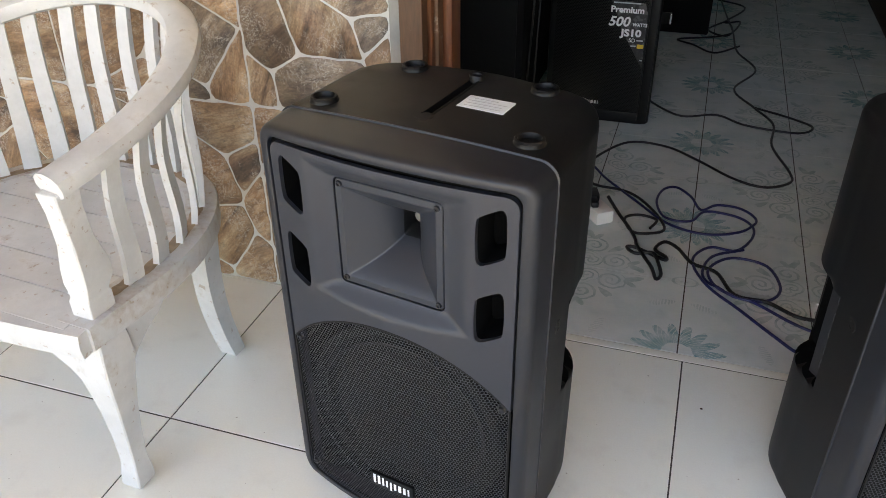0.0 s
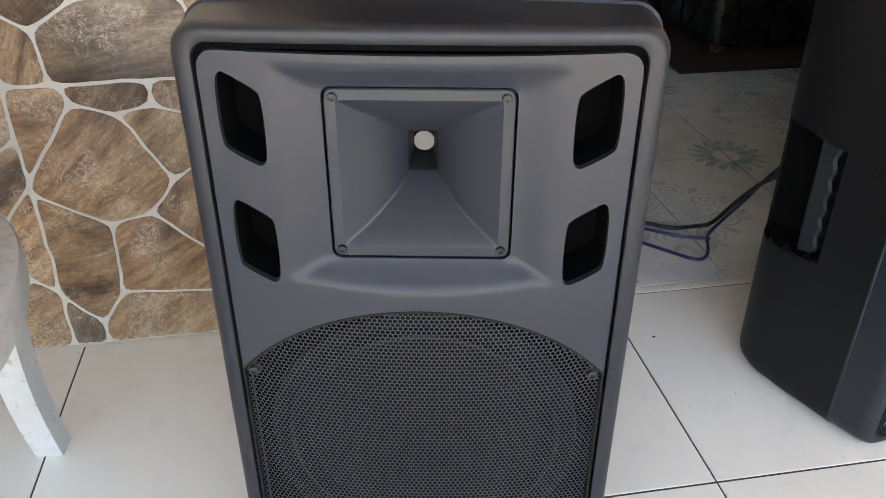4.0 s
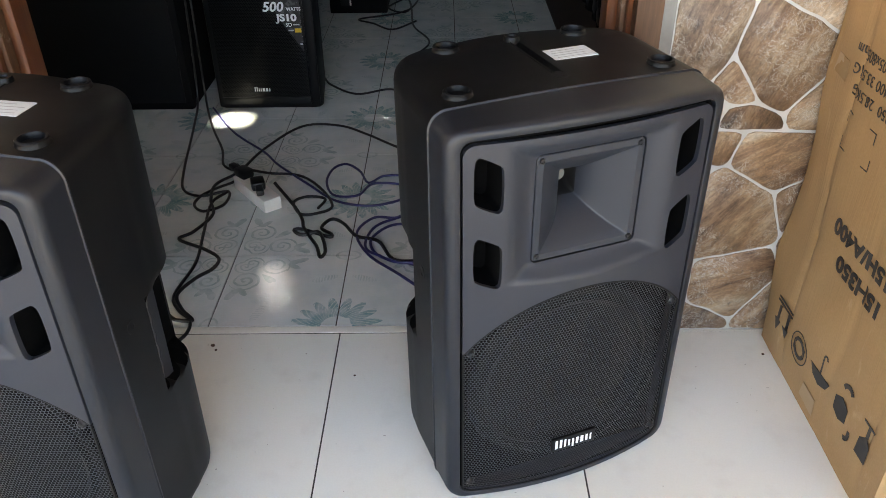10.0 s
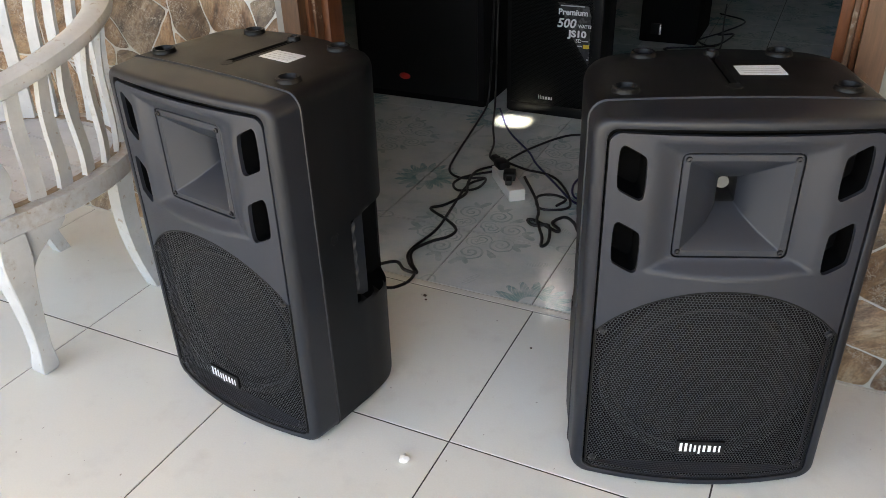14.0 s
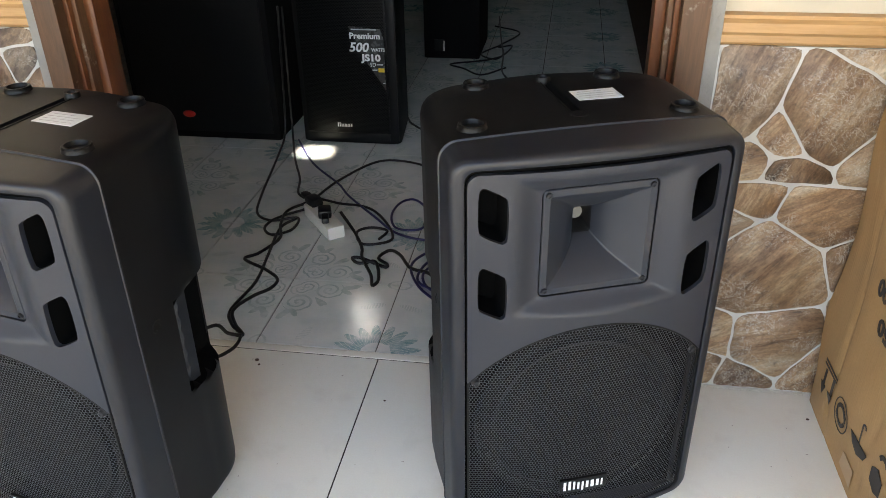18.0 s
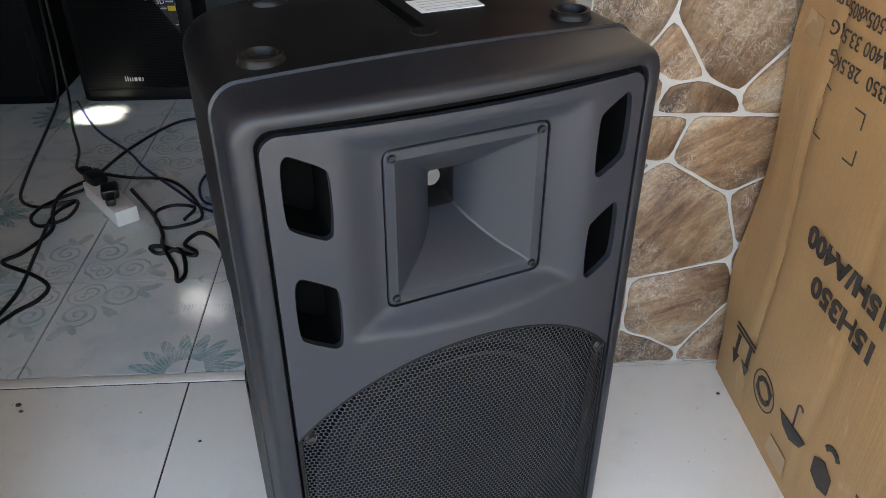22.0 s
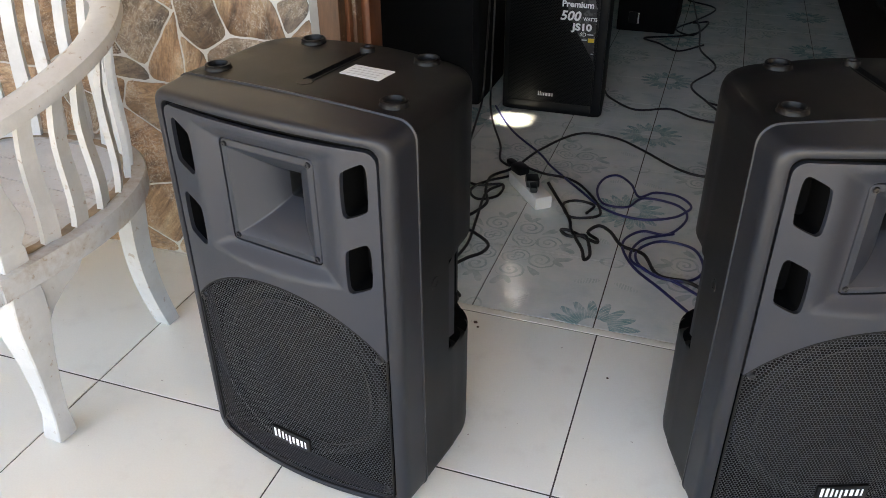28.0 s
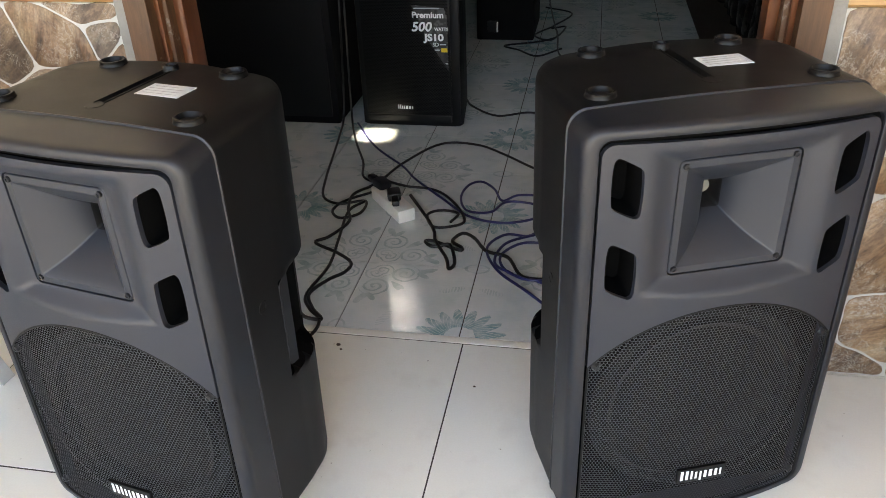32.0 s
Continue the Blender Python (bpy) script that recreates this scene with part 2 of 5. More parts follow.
def tile_room():
    """Pale glazed tile: a teal leaf rosette on one corner, scrolls on the opposite one, small ovals on the others."""
    m, nt, b = material("patterned blue-green floor tile")
    tc = nt.nodes.new("ShaderNodeTexCoord")
    sep = nt.nodes.new("ShaderNodeSeparateXYZ")
    nt.links.new(tc.outputs["Object"], sep.inputs[0])
    M = lambda op, p, q=None: math_node(nt, op, p, q)
    wv = world_coords(nt)
    wob = M("MULTIPLY", M("SUBTRACT", noise_tex(nt, wv, 55, 3), 0.5), 0.010)
    lx, ly = M("ADD", sep.outputs[0], wob), M("ADD", sep.outputs[1], wob)
    a, c = M("ADD", lx, 0.147), M("ADD", ly, 0.147)        # from the rosette's corner
    s, t = M("SUBTRACT", 0.147, lx), M("SUBTRACT", 0.147, ly)  # from the scrolls' corner

    def length(p, q):
        return M("SQRT", M("ADD", M("MULTIPLY", p, p), M("MULTIPLY", q, q)))

    def between(v, lo, hi):
        return M("MULTIPLY", M("GREATER_THAN", v, lo), M("LESS_THAN", v, hi))

    def blob(u, v, cu, cv, ru, rv, turn=0.0):
        du, dv = M("SUBTRACT", u, cu), M("SUBTRACT", v, cv)
        k, l = math.cos(turn), math.sin(turn)
        e, f = M("ADD", M("MULTIPLY", du, k / ru), M("MULTIPLY", dv, l / ru)), M("ADD", M("MULTIPLY", du, -l / rv), M("MULTIPLY", dv, k / rv))
        return M("LESS_THAN", length(e, f), 1.0)

    def curl(u, v, cu, cv, size, sense):
        du, dv = M("SUBTRACT", u, cu), M("SUBTRACT", v, cv)
        r = length(du, dv)
        turn = M("FRACT", M("ADD", M("DIVIDE", r, size * 0.45), M("MULTIPLY", M("ARCTAN2", dv, du), sense / (2 * math.pi))))
        return M("MULTIPLY", M("LESS_THAN", turn, 0.36), M("LESS_THAN", r, size))

    # rosette: jagged leaves in a ring
    r = length(a, c)
    ang = M("ARCTAN2", c, a)
    lobe = M("ABSOLUTE", M("SINE", M("MULTIPLY", ang, 8.0)))
    reach = M("ADD", 0.062, M("MULTIPLY", lobe, 0.046))
    teeth = M("GREATER_THAN", M("ABSOLUTE", M("SINE", M("ADD", M("MULTIPLY", ang, 24.0), M("MULTIPLY", r, 160.0)))), 0.22)
    leaf = M("MULTIPLY", M("MULTIPLY", M("LESS_THAN", r, reach), M("GREATER_THAN", r, 0.036)), teeth)
    # scrolls, mirrored over the tile's diagonal
    p, q = M("MAXIMUM", s, t), M("MINIMUM", s, t)
    scroll = curl(p, q, 0.112, 0.046, 0.040, 1.0)
    for other in (curl(p, q, 0.050, 0.036, 0.030, -1.0), blob(p, q, 0.098, 0.100, 0.030, 0.009, 0.5), blob(p, q, 0.168, 0.026, 0.026, 0.010, -0.5), blob(p, q, 0.160, 0.050, 0.020, 0.008, 0.6)):
        scroll = M("MAXIMUM", scroll, other)
    # small ovals and sprays on the other corners
    for u, v in ((a, t), (c, s)):
        ring = length(u, M("MULTIPLY", v, 1.5))
        scroll = M("MAXIMUM", scroll, M("MULTIPLY", between(ring, 0.026, 0.033), 0.8))
        spray = M("MULTIPLY", blob(u, v, 0.050, 0.105, 0.034, 0.011, 0.35), M("GREATER_THAN", M("FRACT", M("MULTIPLY", u, 140.0)), 0.45))
        scroll = M("MAXIMUM", scroll, M("MULTIPLY", spray, 0.6))
    fade = ramp(nt, noise_tex(nt, wv, 26, 4, 0.6), [(0.34, 0.25), (0.62, 1.0)])
    cloud = noise_tex(nt, wv, 9, 5)
    base = ramp(nt, cloud, [(0.3, (0.57, 0.66, 0.65)), (0.5, (0.69, 0.745, 0.725)), (0.72, (0.77, 0.795, 0.77))])
    col = mix(nt, M("MULTIPLY", M("MULTIPLY", scroll, fade), 0.55), base, (0.19, 0.34, 0.325))
    col = mix(nt, M("MULTIPLY", M("MULTIPLY", leaf, fade), 0.80), col, (0.10, 0.31, 0.33))
    col = mix(nt, ramp(nt, noise_tex(nt, wv, 3.0, 5), [(0.5, 0.0), (0.8, 0.3)]), col, (0.42, 0.41, 0.37))
    nt.links.new(col, b.inputs["Base Color"])
    nt.links.new(ramp(nt, cloud, [(0.35, 0.04), (0.7, 0.10)]), b.inputs["Roughness"])
    bump(nt, b, M("ADD", noise_tex(nt, wv, 70, 3), M("MULTIPLY", M("MAXIMUM", scroll, leaf), 1.2)), 0.22, 0.002)
    return m


def stone_material():
    """Split slate: slanting strata of brown, tan and charcoal, fine grain, pale crackle in patches."""
    m, nt, b = material("brown slate-look stone")
    v = world_coords(nt)
    rnd = rand(nt)
    M = lambda op, p, q=None: math_node(nt, op, p, q)
    off = nt.nodes.new("ShaderNodeVectorRotate")
    off.rotation_type = "Y_AXIS"
    nt.links.new(v, off.inputs["Vector"])
    nt.links.new(M("ADD", M("MULTIPLY", rnd, 1.3), 0.1), off.inputs["Angle"])
    shift = nt.nodes.new("ShaderNodeVectorMath")
    nt.links.new(off.outputs[0], shift.inputs[0])
    cx = nt.nodes.new("ShaderNodeCombineXYZ")
    nt.links.new(M("MULTIPLY", rnd, 37.0), cx.inputs[1])
    nt.links.new(cx.outputs[0], shift.inputs[1])
    st = nt.nodes.new("ShaderNodeMapping")
    st.inputs["Scale"].default_value = (1.0, 1.0, 4.5)
    nt.links.new(shift.outputs[0], st.inputs[0])
    strata = noise_tex(nt, st.outputs[0], 5.5, 12, 0.66, 0.5)
    thin = noise_tex(nt, st.outputs[0], 34, 6, 0.72, 0.4)
    broad = noise_tex(nt, shift.outputs[0], 5.0, 6, 0.6)
    grain = noise_tex(nt, v, 230, 5, 0.75)
    mottle = noise_tex(nt, v, 60, 6, 0.7)
    tone = M("ADD", M("MULTIPLY", strata, 0.62), M("MULTIPLY", broad, 0.38))
    warm = ramp(nt, tone, [(0.36, (0.065, 0.040, 0.027)), (0.43, (0.190, 0.106, 0.058)), (0.50, (0.320, 0.192, 0.108)), (0.57, (0.420, 0.288, 0.175)), (0.66, (0.50, 0.415, 0.31))])
    cool = ramp(nt, tone, [(0.36, (0.050, 0.044, 0.038)), (0.45, (0.138, 0.109, 0.084)), (0.54, (0.250, 0.200, 0.150)), (0.66, (0.42, 0.365, 0.30))])
    pick = ramp(nt, M("ADD", M("MULTIPLY", M("FRACT", M("MULTIPLY", rnd, 7.3)), 0.8), M("MULTIPLY", broad, 0.5)), [(0.20, 0.0), (0.58, 1.0)])
    c = mix(nt, pick, cool, warm)
    c = mix(nt, 0.5, c, ramp(nt, thin, [(0.34, (0.22, 0.21, 0.20)), (0.5, (0.5, 0.5, 0.5)), (0.66, (0.80, 0.79, 0.77))]), "OVERLAY")
    c = mix(nt, 0.36, c, ramp(nt, grain, [(0.34, (0.20, 0.20, 0.20)), (0.5, (0.5, 0.5, 0.5)), (0.66, (0.82, 0.81, 0.79))]), "OVERLAY")
    c = mix(nt, ramp(nt, mottle, [(0.56, 0.0), (0.68, 0.55)]), c, (0.050, 0.040, 0.032))
    patch = ramp(nt, noise_tex(nt, shift.outputs[0], 11, 4), [(0.47, 0.0), (0.56, 1.0)])
    vein = None
    for at, scale, wide in ((v, 20, 0.008), (v, 42, 0.012), (v, 70, 0.010)):
        n = noise_tex(nt, at, scale, 5, 0.62, 1.0)
        line = ramp(nt, n, [(0.5 - wide, 0.0), (0.5, 1.0), (0.5 + wide, 0.0)])
        vein = line if vein is None else M("MAXIMUM", vein, line)
    own = M("ADD", M("MULTIPLY", M("FRACT", M("MULTIPLY", rnd, 13.7)), 0.48), 0.60)
    each = nt.nodes.new("ShaderNodeCombineXYZ")
    for k in range(3):
        nt.links.new(own, each.inputs[k])
    c = mix(nt, 1.0, c, each.outputs[0], "MULTIPLY")
    c = mix(nt, M("MULTIPLY", M("MULTIPLY", vein, patch), 0.8), c, (0.60, 0.55, 0.48))
    nt.links.new(c, b.inputs["Base Color"])
    nt.links.new(ramp(nt, strata, [(0.3, 0.48), (0.7, 0.36)]), b.inputs["Roughness"])
    bump(nt, b, M("ADD", M("ADD", M("MULTIPLY", strata, 1.5), thin), M("MULTIPLY", grain, 0.5)), 0.45, 0.0025)
    return m


def wood_material(name, dark, light, rough, axis=(14, 14, 1.2), worn=0.0):
    m, nt, b = material(name)
    v = world_coords(nt, axis)
    g = noise_tex(nt, v, 3.0, 8, 0.6, 1.0)
    f = noise_tex(nt, v, 22.0, 4, 0.6)
    c = mix(nt, 0.3, ramp(nt, g, [(0.3, dark), (0.7, light)]), ramp(nt, f, [(0.3, dark), (0.7, light)]))
    if worn:
        w = ramp(nt, noise_tex(nt, world_coords(nt), 22, 8, 0.7), [(0.60, 0.0), (0.68, worn)])
        c = mix(nt, w, c, (0.6, 0.55, 0.47))
    nt.links.new(c, b.inputs["Base Color"])
    b.inputs["Roughness"].default_value = rough
    bump(nt, b, g, 0.2, 0.001)
    return m


def white_chair_paint(name, grime):
    """Old white paint on wood: thin in places, with brown dirt."""
    m, nt, b = material(name)
    v = coords(nt)
    grain = noise_tex(nt, coords(nt, (9, 9, 2.0)), 9, 6, 0.65)
    blot = noise_tex(nt, v, 9, 8, 0.68)
    spot = noise_tex(nt, v, 60, 4, 0.6)
    c = ramp(nt, blot, [(0.35, (0.455, 0.465, 0.468)), (0.6, (0.555, 0.563, 0.566))])
    c = mix(nt, ramp(nt, grain, [(0.60, 0.0), (0.74, 0.35)]), c, (0.46, 0.44, 0.41))
    dirt = ramp(nt, math_node(nt, "ADD", math_node(nt, "MULTIPLY", blot, 0.7), math_node(nt, "MULTIPLY", spot, 0.3)), [(0.560 - grime, 0.0), (0.72 - grime, 0.70)])
    c = mix(nt, dirt, c, (0.31, 0.24, 0.175))
    chip = ramp(nt, spot, [(0.645, 0.0), (0.685, 0.6)])
    c = mix(nt, chip, c, (0.30, 0.23, 0.17))
    nt.links.new(c, b.inputs["Base Color"])
    nt.links.new(ramp(nt, blot, [(0.35, 0.38), (0.65, 0.62)]), b.inputs["Roughness"])
    bump(nt, b, math_node(nt, "ADD", grain, spot), 0.3, 0.0012)
    return m


def cardboard():
    m, nt, b = material("brown corrugated cardboard")
    v = coords(nt)
    big, fine = noise_tex(nt, v, 3.5, 6, 0.6), noise_tex(nt, v, 260, 3)
    flute = noise_tex(nt, coords(nt, (60, 60, 1.0)), 3.0, 2)
    c = ramp(nt, big, [(0.3, (0.345, 0.200, 0.088)), (0.7, (0.425, 0.255, 0.116))])
    c = mix(nt, 0.18, c, ramp(nt, fine, [(0.3, (0.28, 0.165, 0.075)), (0.7, (0.5, 0.33, 0.17))]))
    scuff = ramp(nt, noise_tex(nt, coords(nt, (4, 4, 1.5)), 7, 8, 0.7, 0.6), [(0.60, 0.0), (0.72, 0.5)])
    c = mix(nt, scuff, c, (0.54, 0.38, 0.22))
    nt.links.new(c, b.inputs["Base Color"])
    b.inputs["Roughness"].default_value = 0.62
    bump(nt, b, math_node(nt, "ADD", math_node(nt, "MULTIPLY", flute, 0.5), big), 0.35, 0.003)
    return m


def grille_material(name, pitch, hole, color):
    """Perforated sheet: round holes in a hexagonal array let the eye through."""
    m, nt, b = material(name)
    tc = nt.nodes.new("ShaderNodeTexCoord")
    sep = nt.nodes.new("ShaderNodeSeparateXYZ")
    nt.links.new(tc.outputs["Object"], sep.inputs[0])

    def lattice(shift):
        u = math_node(nt, "ADD", math_node(nt, "DIVIDE", sep.outputs[0], pitch), 100 + shift)
        w = math_node(nt, "ADD", math_node(nt, "DIVIDE", sep.outputs[2], pitch * 1.732), 100 + shift)
        u = math_node(nt, "MULTIPLY", math_node(nt, "SUBTRACT", math_node(nt, "FRACT", u), 0.5), pitch)
        w = math_node(nt, "MULTIPLY", math_node(nt, "SUBTRACT", math_node(nt, "FRACT", w), 0.5), pitch * 1.732)
        return math_node(nt, "SQRT", math_node(nt, "ADD", math_node(nt, "MULTIPLY", u, u), math_node(nt, "MULTIPLY", w, w)))

    near = math_node(nt, "MINIMUM", lattice(0.0), lattice(0.5))
    through_hole = math_node(nt, "LESS_THAN", near, hole)
    v = coords(nt)
    nt.links.new(ramp(nt, noise_tex(nt, v, 6, 4), [(0.3, tuple(c * 0.85 for c in color)), (0.7, tuple(c * 1.15 for c in color))]), b.inputs["Base Color"])
    b.inputs["Roughness"].default_value = 0.42
    b.inputs["Specular IOR Level"].default_value = 0.3
    tr = nt.nodes.new("ShaderNodeBsdfTransparent")
    ms = nt.nodes.new("ShaderNodeMixShader")
    nt.links.new(through_hole, ms.inputs[0])
    nt.links.new(b.outputs[0], ms.inputs[1])
    nt.links.new(tr.outputs[0], ms.inputs[2])
    nt.links.new(ms.outputs[0], nt.nodes["Material Output"].inputs["Surface"])
    return m


TILE_PORCH, TILE_ROOM, STONE = tile_porch(), tile_room(), stone_material()
JAMB = wood_material("raw brown door-frame wood", (0.055, 0.025, 0.012), (0.140, 0.066, 0.032), 0.5, (14, 14, 1.2), 0.4)
JAMB_RED = wood_material("varnished red-brown door wood", (0.075, 0.022, 0.010), (0.19, 0.065, 0.025), 0.32)
TRIM = wood_material("varnished honey wood", (0.36, 0.19, 0.075), (0.53, 0.315, 0.14), 0.40, (1.2, 14, 14), 0.25)
CHAIR, CHAIR_DUSTY = white_chair_paint("worn white painted wood", 0.0), white_chair_paint("dusty white painted wood", 0.095)
CARD = cardboard()
CHAIR_DIRT = plain("brown dust", (0.30, 0.225, 0.155), 0.9, 0, 0.35, 40, 300, 0.5, 0.001)
TAPE = plain("clear parcel tape", (0.38, 0.245, 0.13), 0.28, 0, 0.1, 6, 200, 0.0)
CARD_INK = plain("black carton print", (0.035, 0.03, 0.028), 0.6, 0, 0.25, 25, 300, 0.0)
GRILLE = grille_material("perforated black steel", 0.0053, 0.00226, (0.040, 0.041, 0.047))
GRILLE_FINE = grille_material("perforated black front grille", 0.0056, 0.0021, (0.0028, 0.0028, 0.0032))


# ---- mesh helpers ----
def mesh_of(bm, name, mat, smooth=40):
    me = bpy.data.meshes.new(name)
    bm.normal_update()
    if smooth:
        lim = radians(smooth)
        for e in bm.edges:
            e.smooth = len(e.link_faces) == 2 and e.calc_face_angle(0) < lim
        for f in bm.faces:
            f.smooth = True
    bm.to_mesh(me)
    bm.free()
    me.materials.append(mat)
    return me


def part(name, bm, mat, parent, label="", at=None, smooth=40):
    ob = new(name, bm if isinstance(bm, bpy.types.Mesh) else mesh_of(bm, name, mat, smooth))
    ob.parent = parent
    if at is not None:
        ob.matrix_local = at
    return tagged(ob, label)


def thing(name, at, label, category, group=""):
    ob = new(name)
    ob.empty_display_size = 0.05
    ob.matrix_world = at
    return tagged(ob, label, category, group)


def solid(name, bm, mat, label, category, group="", kind="", at=None, smooth=40):
    ob = new(name, mesh_of(bm, name, mat, smooth))
    if at is not None:
        ob.matrix_world = at
    return tagged(ob, label, category, group, kind)


def box(x0, x1, y0, y1, z0, z1, bevel=0.0, bm=None):
    bm = bm or bmesh.new()
    r = bmesh.ops.create_cube(bm, size=1.0)
    bmesh.ops.transform(bm, matrix=Matrix.Translation(((x0 + x1) / 2, (y0 + y1) / 2, (z0 + z1) / 2)) @ Matrix.Diagonal((x1 - x0, y1 - y0, z1 - z0, 1)), verts=r["verts"])
    if bevel:
        es = {e for v in r["verts"] for e in v.link_edges}
        bmesh.ops.bevel(bm, geom=list(es), offset=bevel, segments=2, affect="EDGES", profile=0.6)
    return bm


def grid_rings(bm, rings, closed=True, cap_first=False, cap_last=False):
    """Skin rows of points with quads."""
    rows = [[bm.verts.new(p) for p in ring] for ring in rings]
    n = len(rows[0])
    for a, b in zip(rows, rows[1:]):
        for i in range(n if closed else n - 1):
            j = (i + 1) % n
            bm.faces.new((a[i], a[j], b[j], b[i]))
    if cap_first:
        bm.faces.new(rows[0][::-1])
    if cap_last:
        bm.faces.new(rows[-1])
    return rows


def lathe(profile, segments=20, bm=None, m=None):
    """Turn (radius, height) pairs about z."""
    bm = bm or bmesh.new()
    rings = []
    for r, h in profile:
        ring = [Vector((r * math.cos(2 * math.pi * i / segments), r * math.sin(2 * math.pi * i / segments), h)) for i in range(segments)]
        rings.append([m @ p for p in ring] if m else ring)
    grid_rings(bm, rings, True, profile[0][0] > 1e-6, profile[-1][0] > 1e-6)
    return bm


def spline(points, steps=8, closed=False):
    """Catmull-Rom points through the given ones."""
    p = [Vector(q) for q in points]
    ends = [p[0] * 2 - p[1], *p, p[-1] * 2 - p[-2]]
    out = []
    for i in range(len(p) - 1):
        a, b, c, d = ends[i:i + 4]
        for s in range(steps):
            t = s / steps
            out.append(0.5 * (2 * b + (c - a) * t + (2 * a - 5 * b + 4 * c - d) * t * t + (3 * b - a - 3 * c + d) * t ** 3))
    return [*out, p[-1]]


def sweep(path, section, bm=None, up=Vector((0, 0, 1)), caps=True, scale=None):
    """Skin a section (pairs: side, up) along a path."""
    bm = bm or bmesh.new()
    rings = []
    for i, p in enumerate(path):
        d = (path[min(i + 1, len(path) - 1)] - path[max(i - 1, 0)]).normalized()
        side = d.cross(up)
        side = side.normalized() if side.length > 1e-4 else Vector((1, 0, 0))
        u = side.cross(d)
        k = scale(i / (len(path) - 1)) if scale else 1.0
        rings.append([p + side * a * k + u * b * k for a, b in section])
    grid_rings(bm, rings, True, caps, caps)
    bmesh.ops.recalc_face_normals(bm, faces=bm.faces)
    return bm


def circle(r, n=8, ry=None):
    return [(r * math.cos(2 * math.pi * i / n), (ry or r) * math.sin(2 * math.pi * i / n)) for i in range(n)]


def rounded(w0, w1, z0, z1, r, n=6):
    """A rounded rectangle in (x, z), counter-clockwise from the lower right corner."""
    out = []
    for cx, cz, a in ((w1 - r, z0 + r, -90), (w1 - r, z1 - r, 0), (w0 + r, z1 - r, 90), (w0 + r, z0 + r, 180)):
        out += [(cx + r * math.cos(radians(a + 90 * i / n)), cz + r * math.sin(radians(a + 90 * i / n))) for i in range(n + 1)]
    return out


def prism(poly, depth, to3, bm=None):
    """A flat polygon given depth; to3(a, b, d) maps it into space."""
    bm = bm or bmesh.new()
    lo, hi = [bm.verts.new(to3(a, b, 0)) for a, b in poly], [bm.verts.new(to3(a, b, depth)) for a, b in poly]
    bm.faces.new(lo[::-1]), bm.faces.new(hi)
    for i in range(len(poly)):
        j = (i + 1) % len(poly)
        bm.faces.new((lo[i], lo[j], hi[j], hi[i]))
    bmesh.ops.recalc_face_normals(bm, faces=bm.faces)
    return bm


def text_mesh(words, size, depth=0.0004, bold=0.0, align="LEFT"):
    cu = bpy.data.curves.new("words", "FONT")
    cu.body, cu.size, cu.extrude, cu.offset, cu.align_x = words, size, depth, bold, align
    cu.resolution_u = 3
    ob = new("words", cu)
    me = bpy.data.meshes.new_from_object(ob.evaluated_get(bpy.context.evaluated_depsgraph_get()))
    bpy.data.objects.remove(ob)
    return me


def lettering(words, size, mat, parent, at, depth=0.0004, bold=0.0, label="", align="LEFT", stretch=1.0, slant=0.0):
    me = text_mesh(words, size, depth, bold, align)
    for v in me.vertices:
        v.co.x += slant * v.co.y
    me.materials.clear()
    me.materials.append(mat)
    return part("lettering", me, mat, parent, label, at @ Matrix.Diagonal((stretch, 1, 1, 1)))


# ---- the setting ----
DOOR_L, DOOR_R = -0.575, 0.712
tagged(solid("ground", box(-60, 60, -80, 60, -0.35, -0.12), YARD, "dry pale earth round the house", "ground", kind="structure"))
porch_floor = solid("floor_porch", box(-4.1, 3.3, -2.0, 1.462, -0.12, -0.0014), JOINT, "porch floor of large ivory polished tiles", "floor", kind="structure")
threshold = solid("threshold", box(DOOR_L, DOOR_R, 1.4455, 1.468, -0.1, 0.0005, 0.001), TILE_PORCH, "narrow ivory tile strip at the doorway", "threshold", kind="structure")
room_floor = solid("floor_room", box(-3.1, 2.5, 1.4625, 6.7, -0.12, -0.004), JOINT, "room floor of patterned blue-green tiles", "floor", kind="structure")

for nm, x0, x1 in (("floor_edge_west", -4.1, DOOR_L - 0.014), ("floor_edge_east", DOOR_R + 0.014, 3.3)):
    solid(nm, box(x0, x1, 1.4434, 1.4505, -0.01, -0.0006), TILE_PORCH, "cut ivory tile edge along the wall", "floor", kind="structure")
for nm, x0, x1 in (("wall_front_west", -4.1, DOOR_L), ("wall_front_east", DOOR_R, 3.3)):
    w = solid(nm, box(x0, x1, 1.470, 1.555, -0.004, 3.2), PAINT, "cream painted house wall above stone cladding", "wall", kind="structure")
solid("wall_above_door", box(DOOR_L, DOOR_R, 1.470, 1.555, 2.2, 3.2), PAINT, "cream painted wall over the doorway", "wall", kind="structure")
solid("wall_room_front_top", box(-3.1, 2.5, 1.47, 1.62, 3.2, 4.0), PAINT, "cream painted upper wall", "wall", kind="structure")
solid("wall_room_west", box(-3.2, -3.1, 1.62, 6.7, -0.1, 4.0), ROOM_PAINT, "room wall coloured near black to keep the room dim", "wall", kind="structure")
solid("wall_room_east", box(2.5, 2.6, 1.62, 6.7, -0.1, 4.0), ROOM_PAINT, "room wall coloured near black to keep the room dim", "wall", kind="structure")
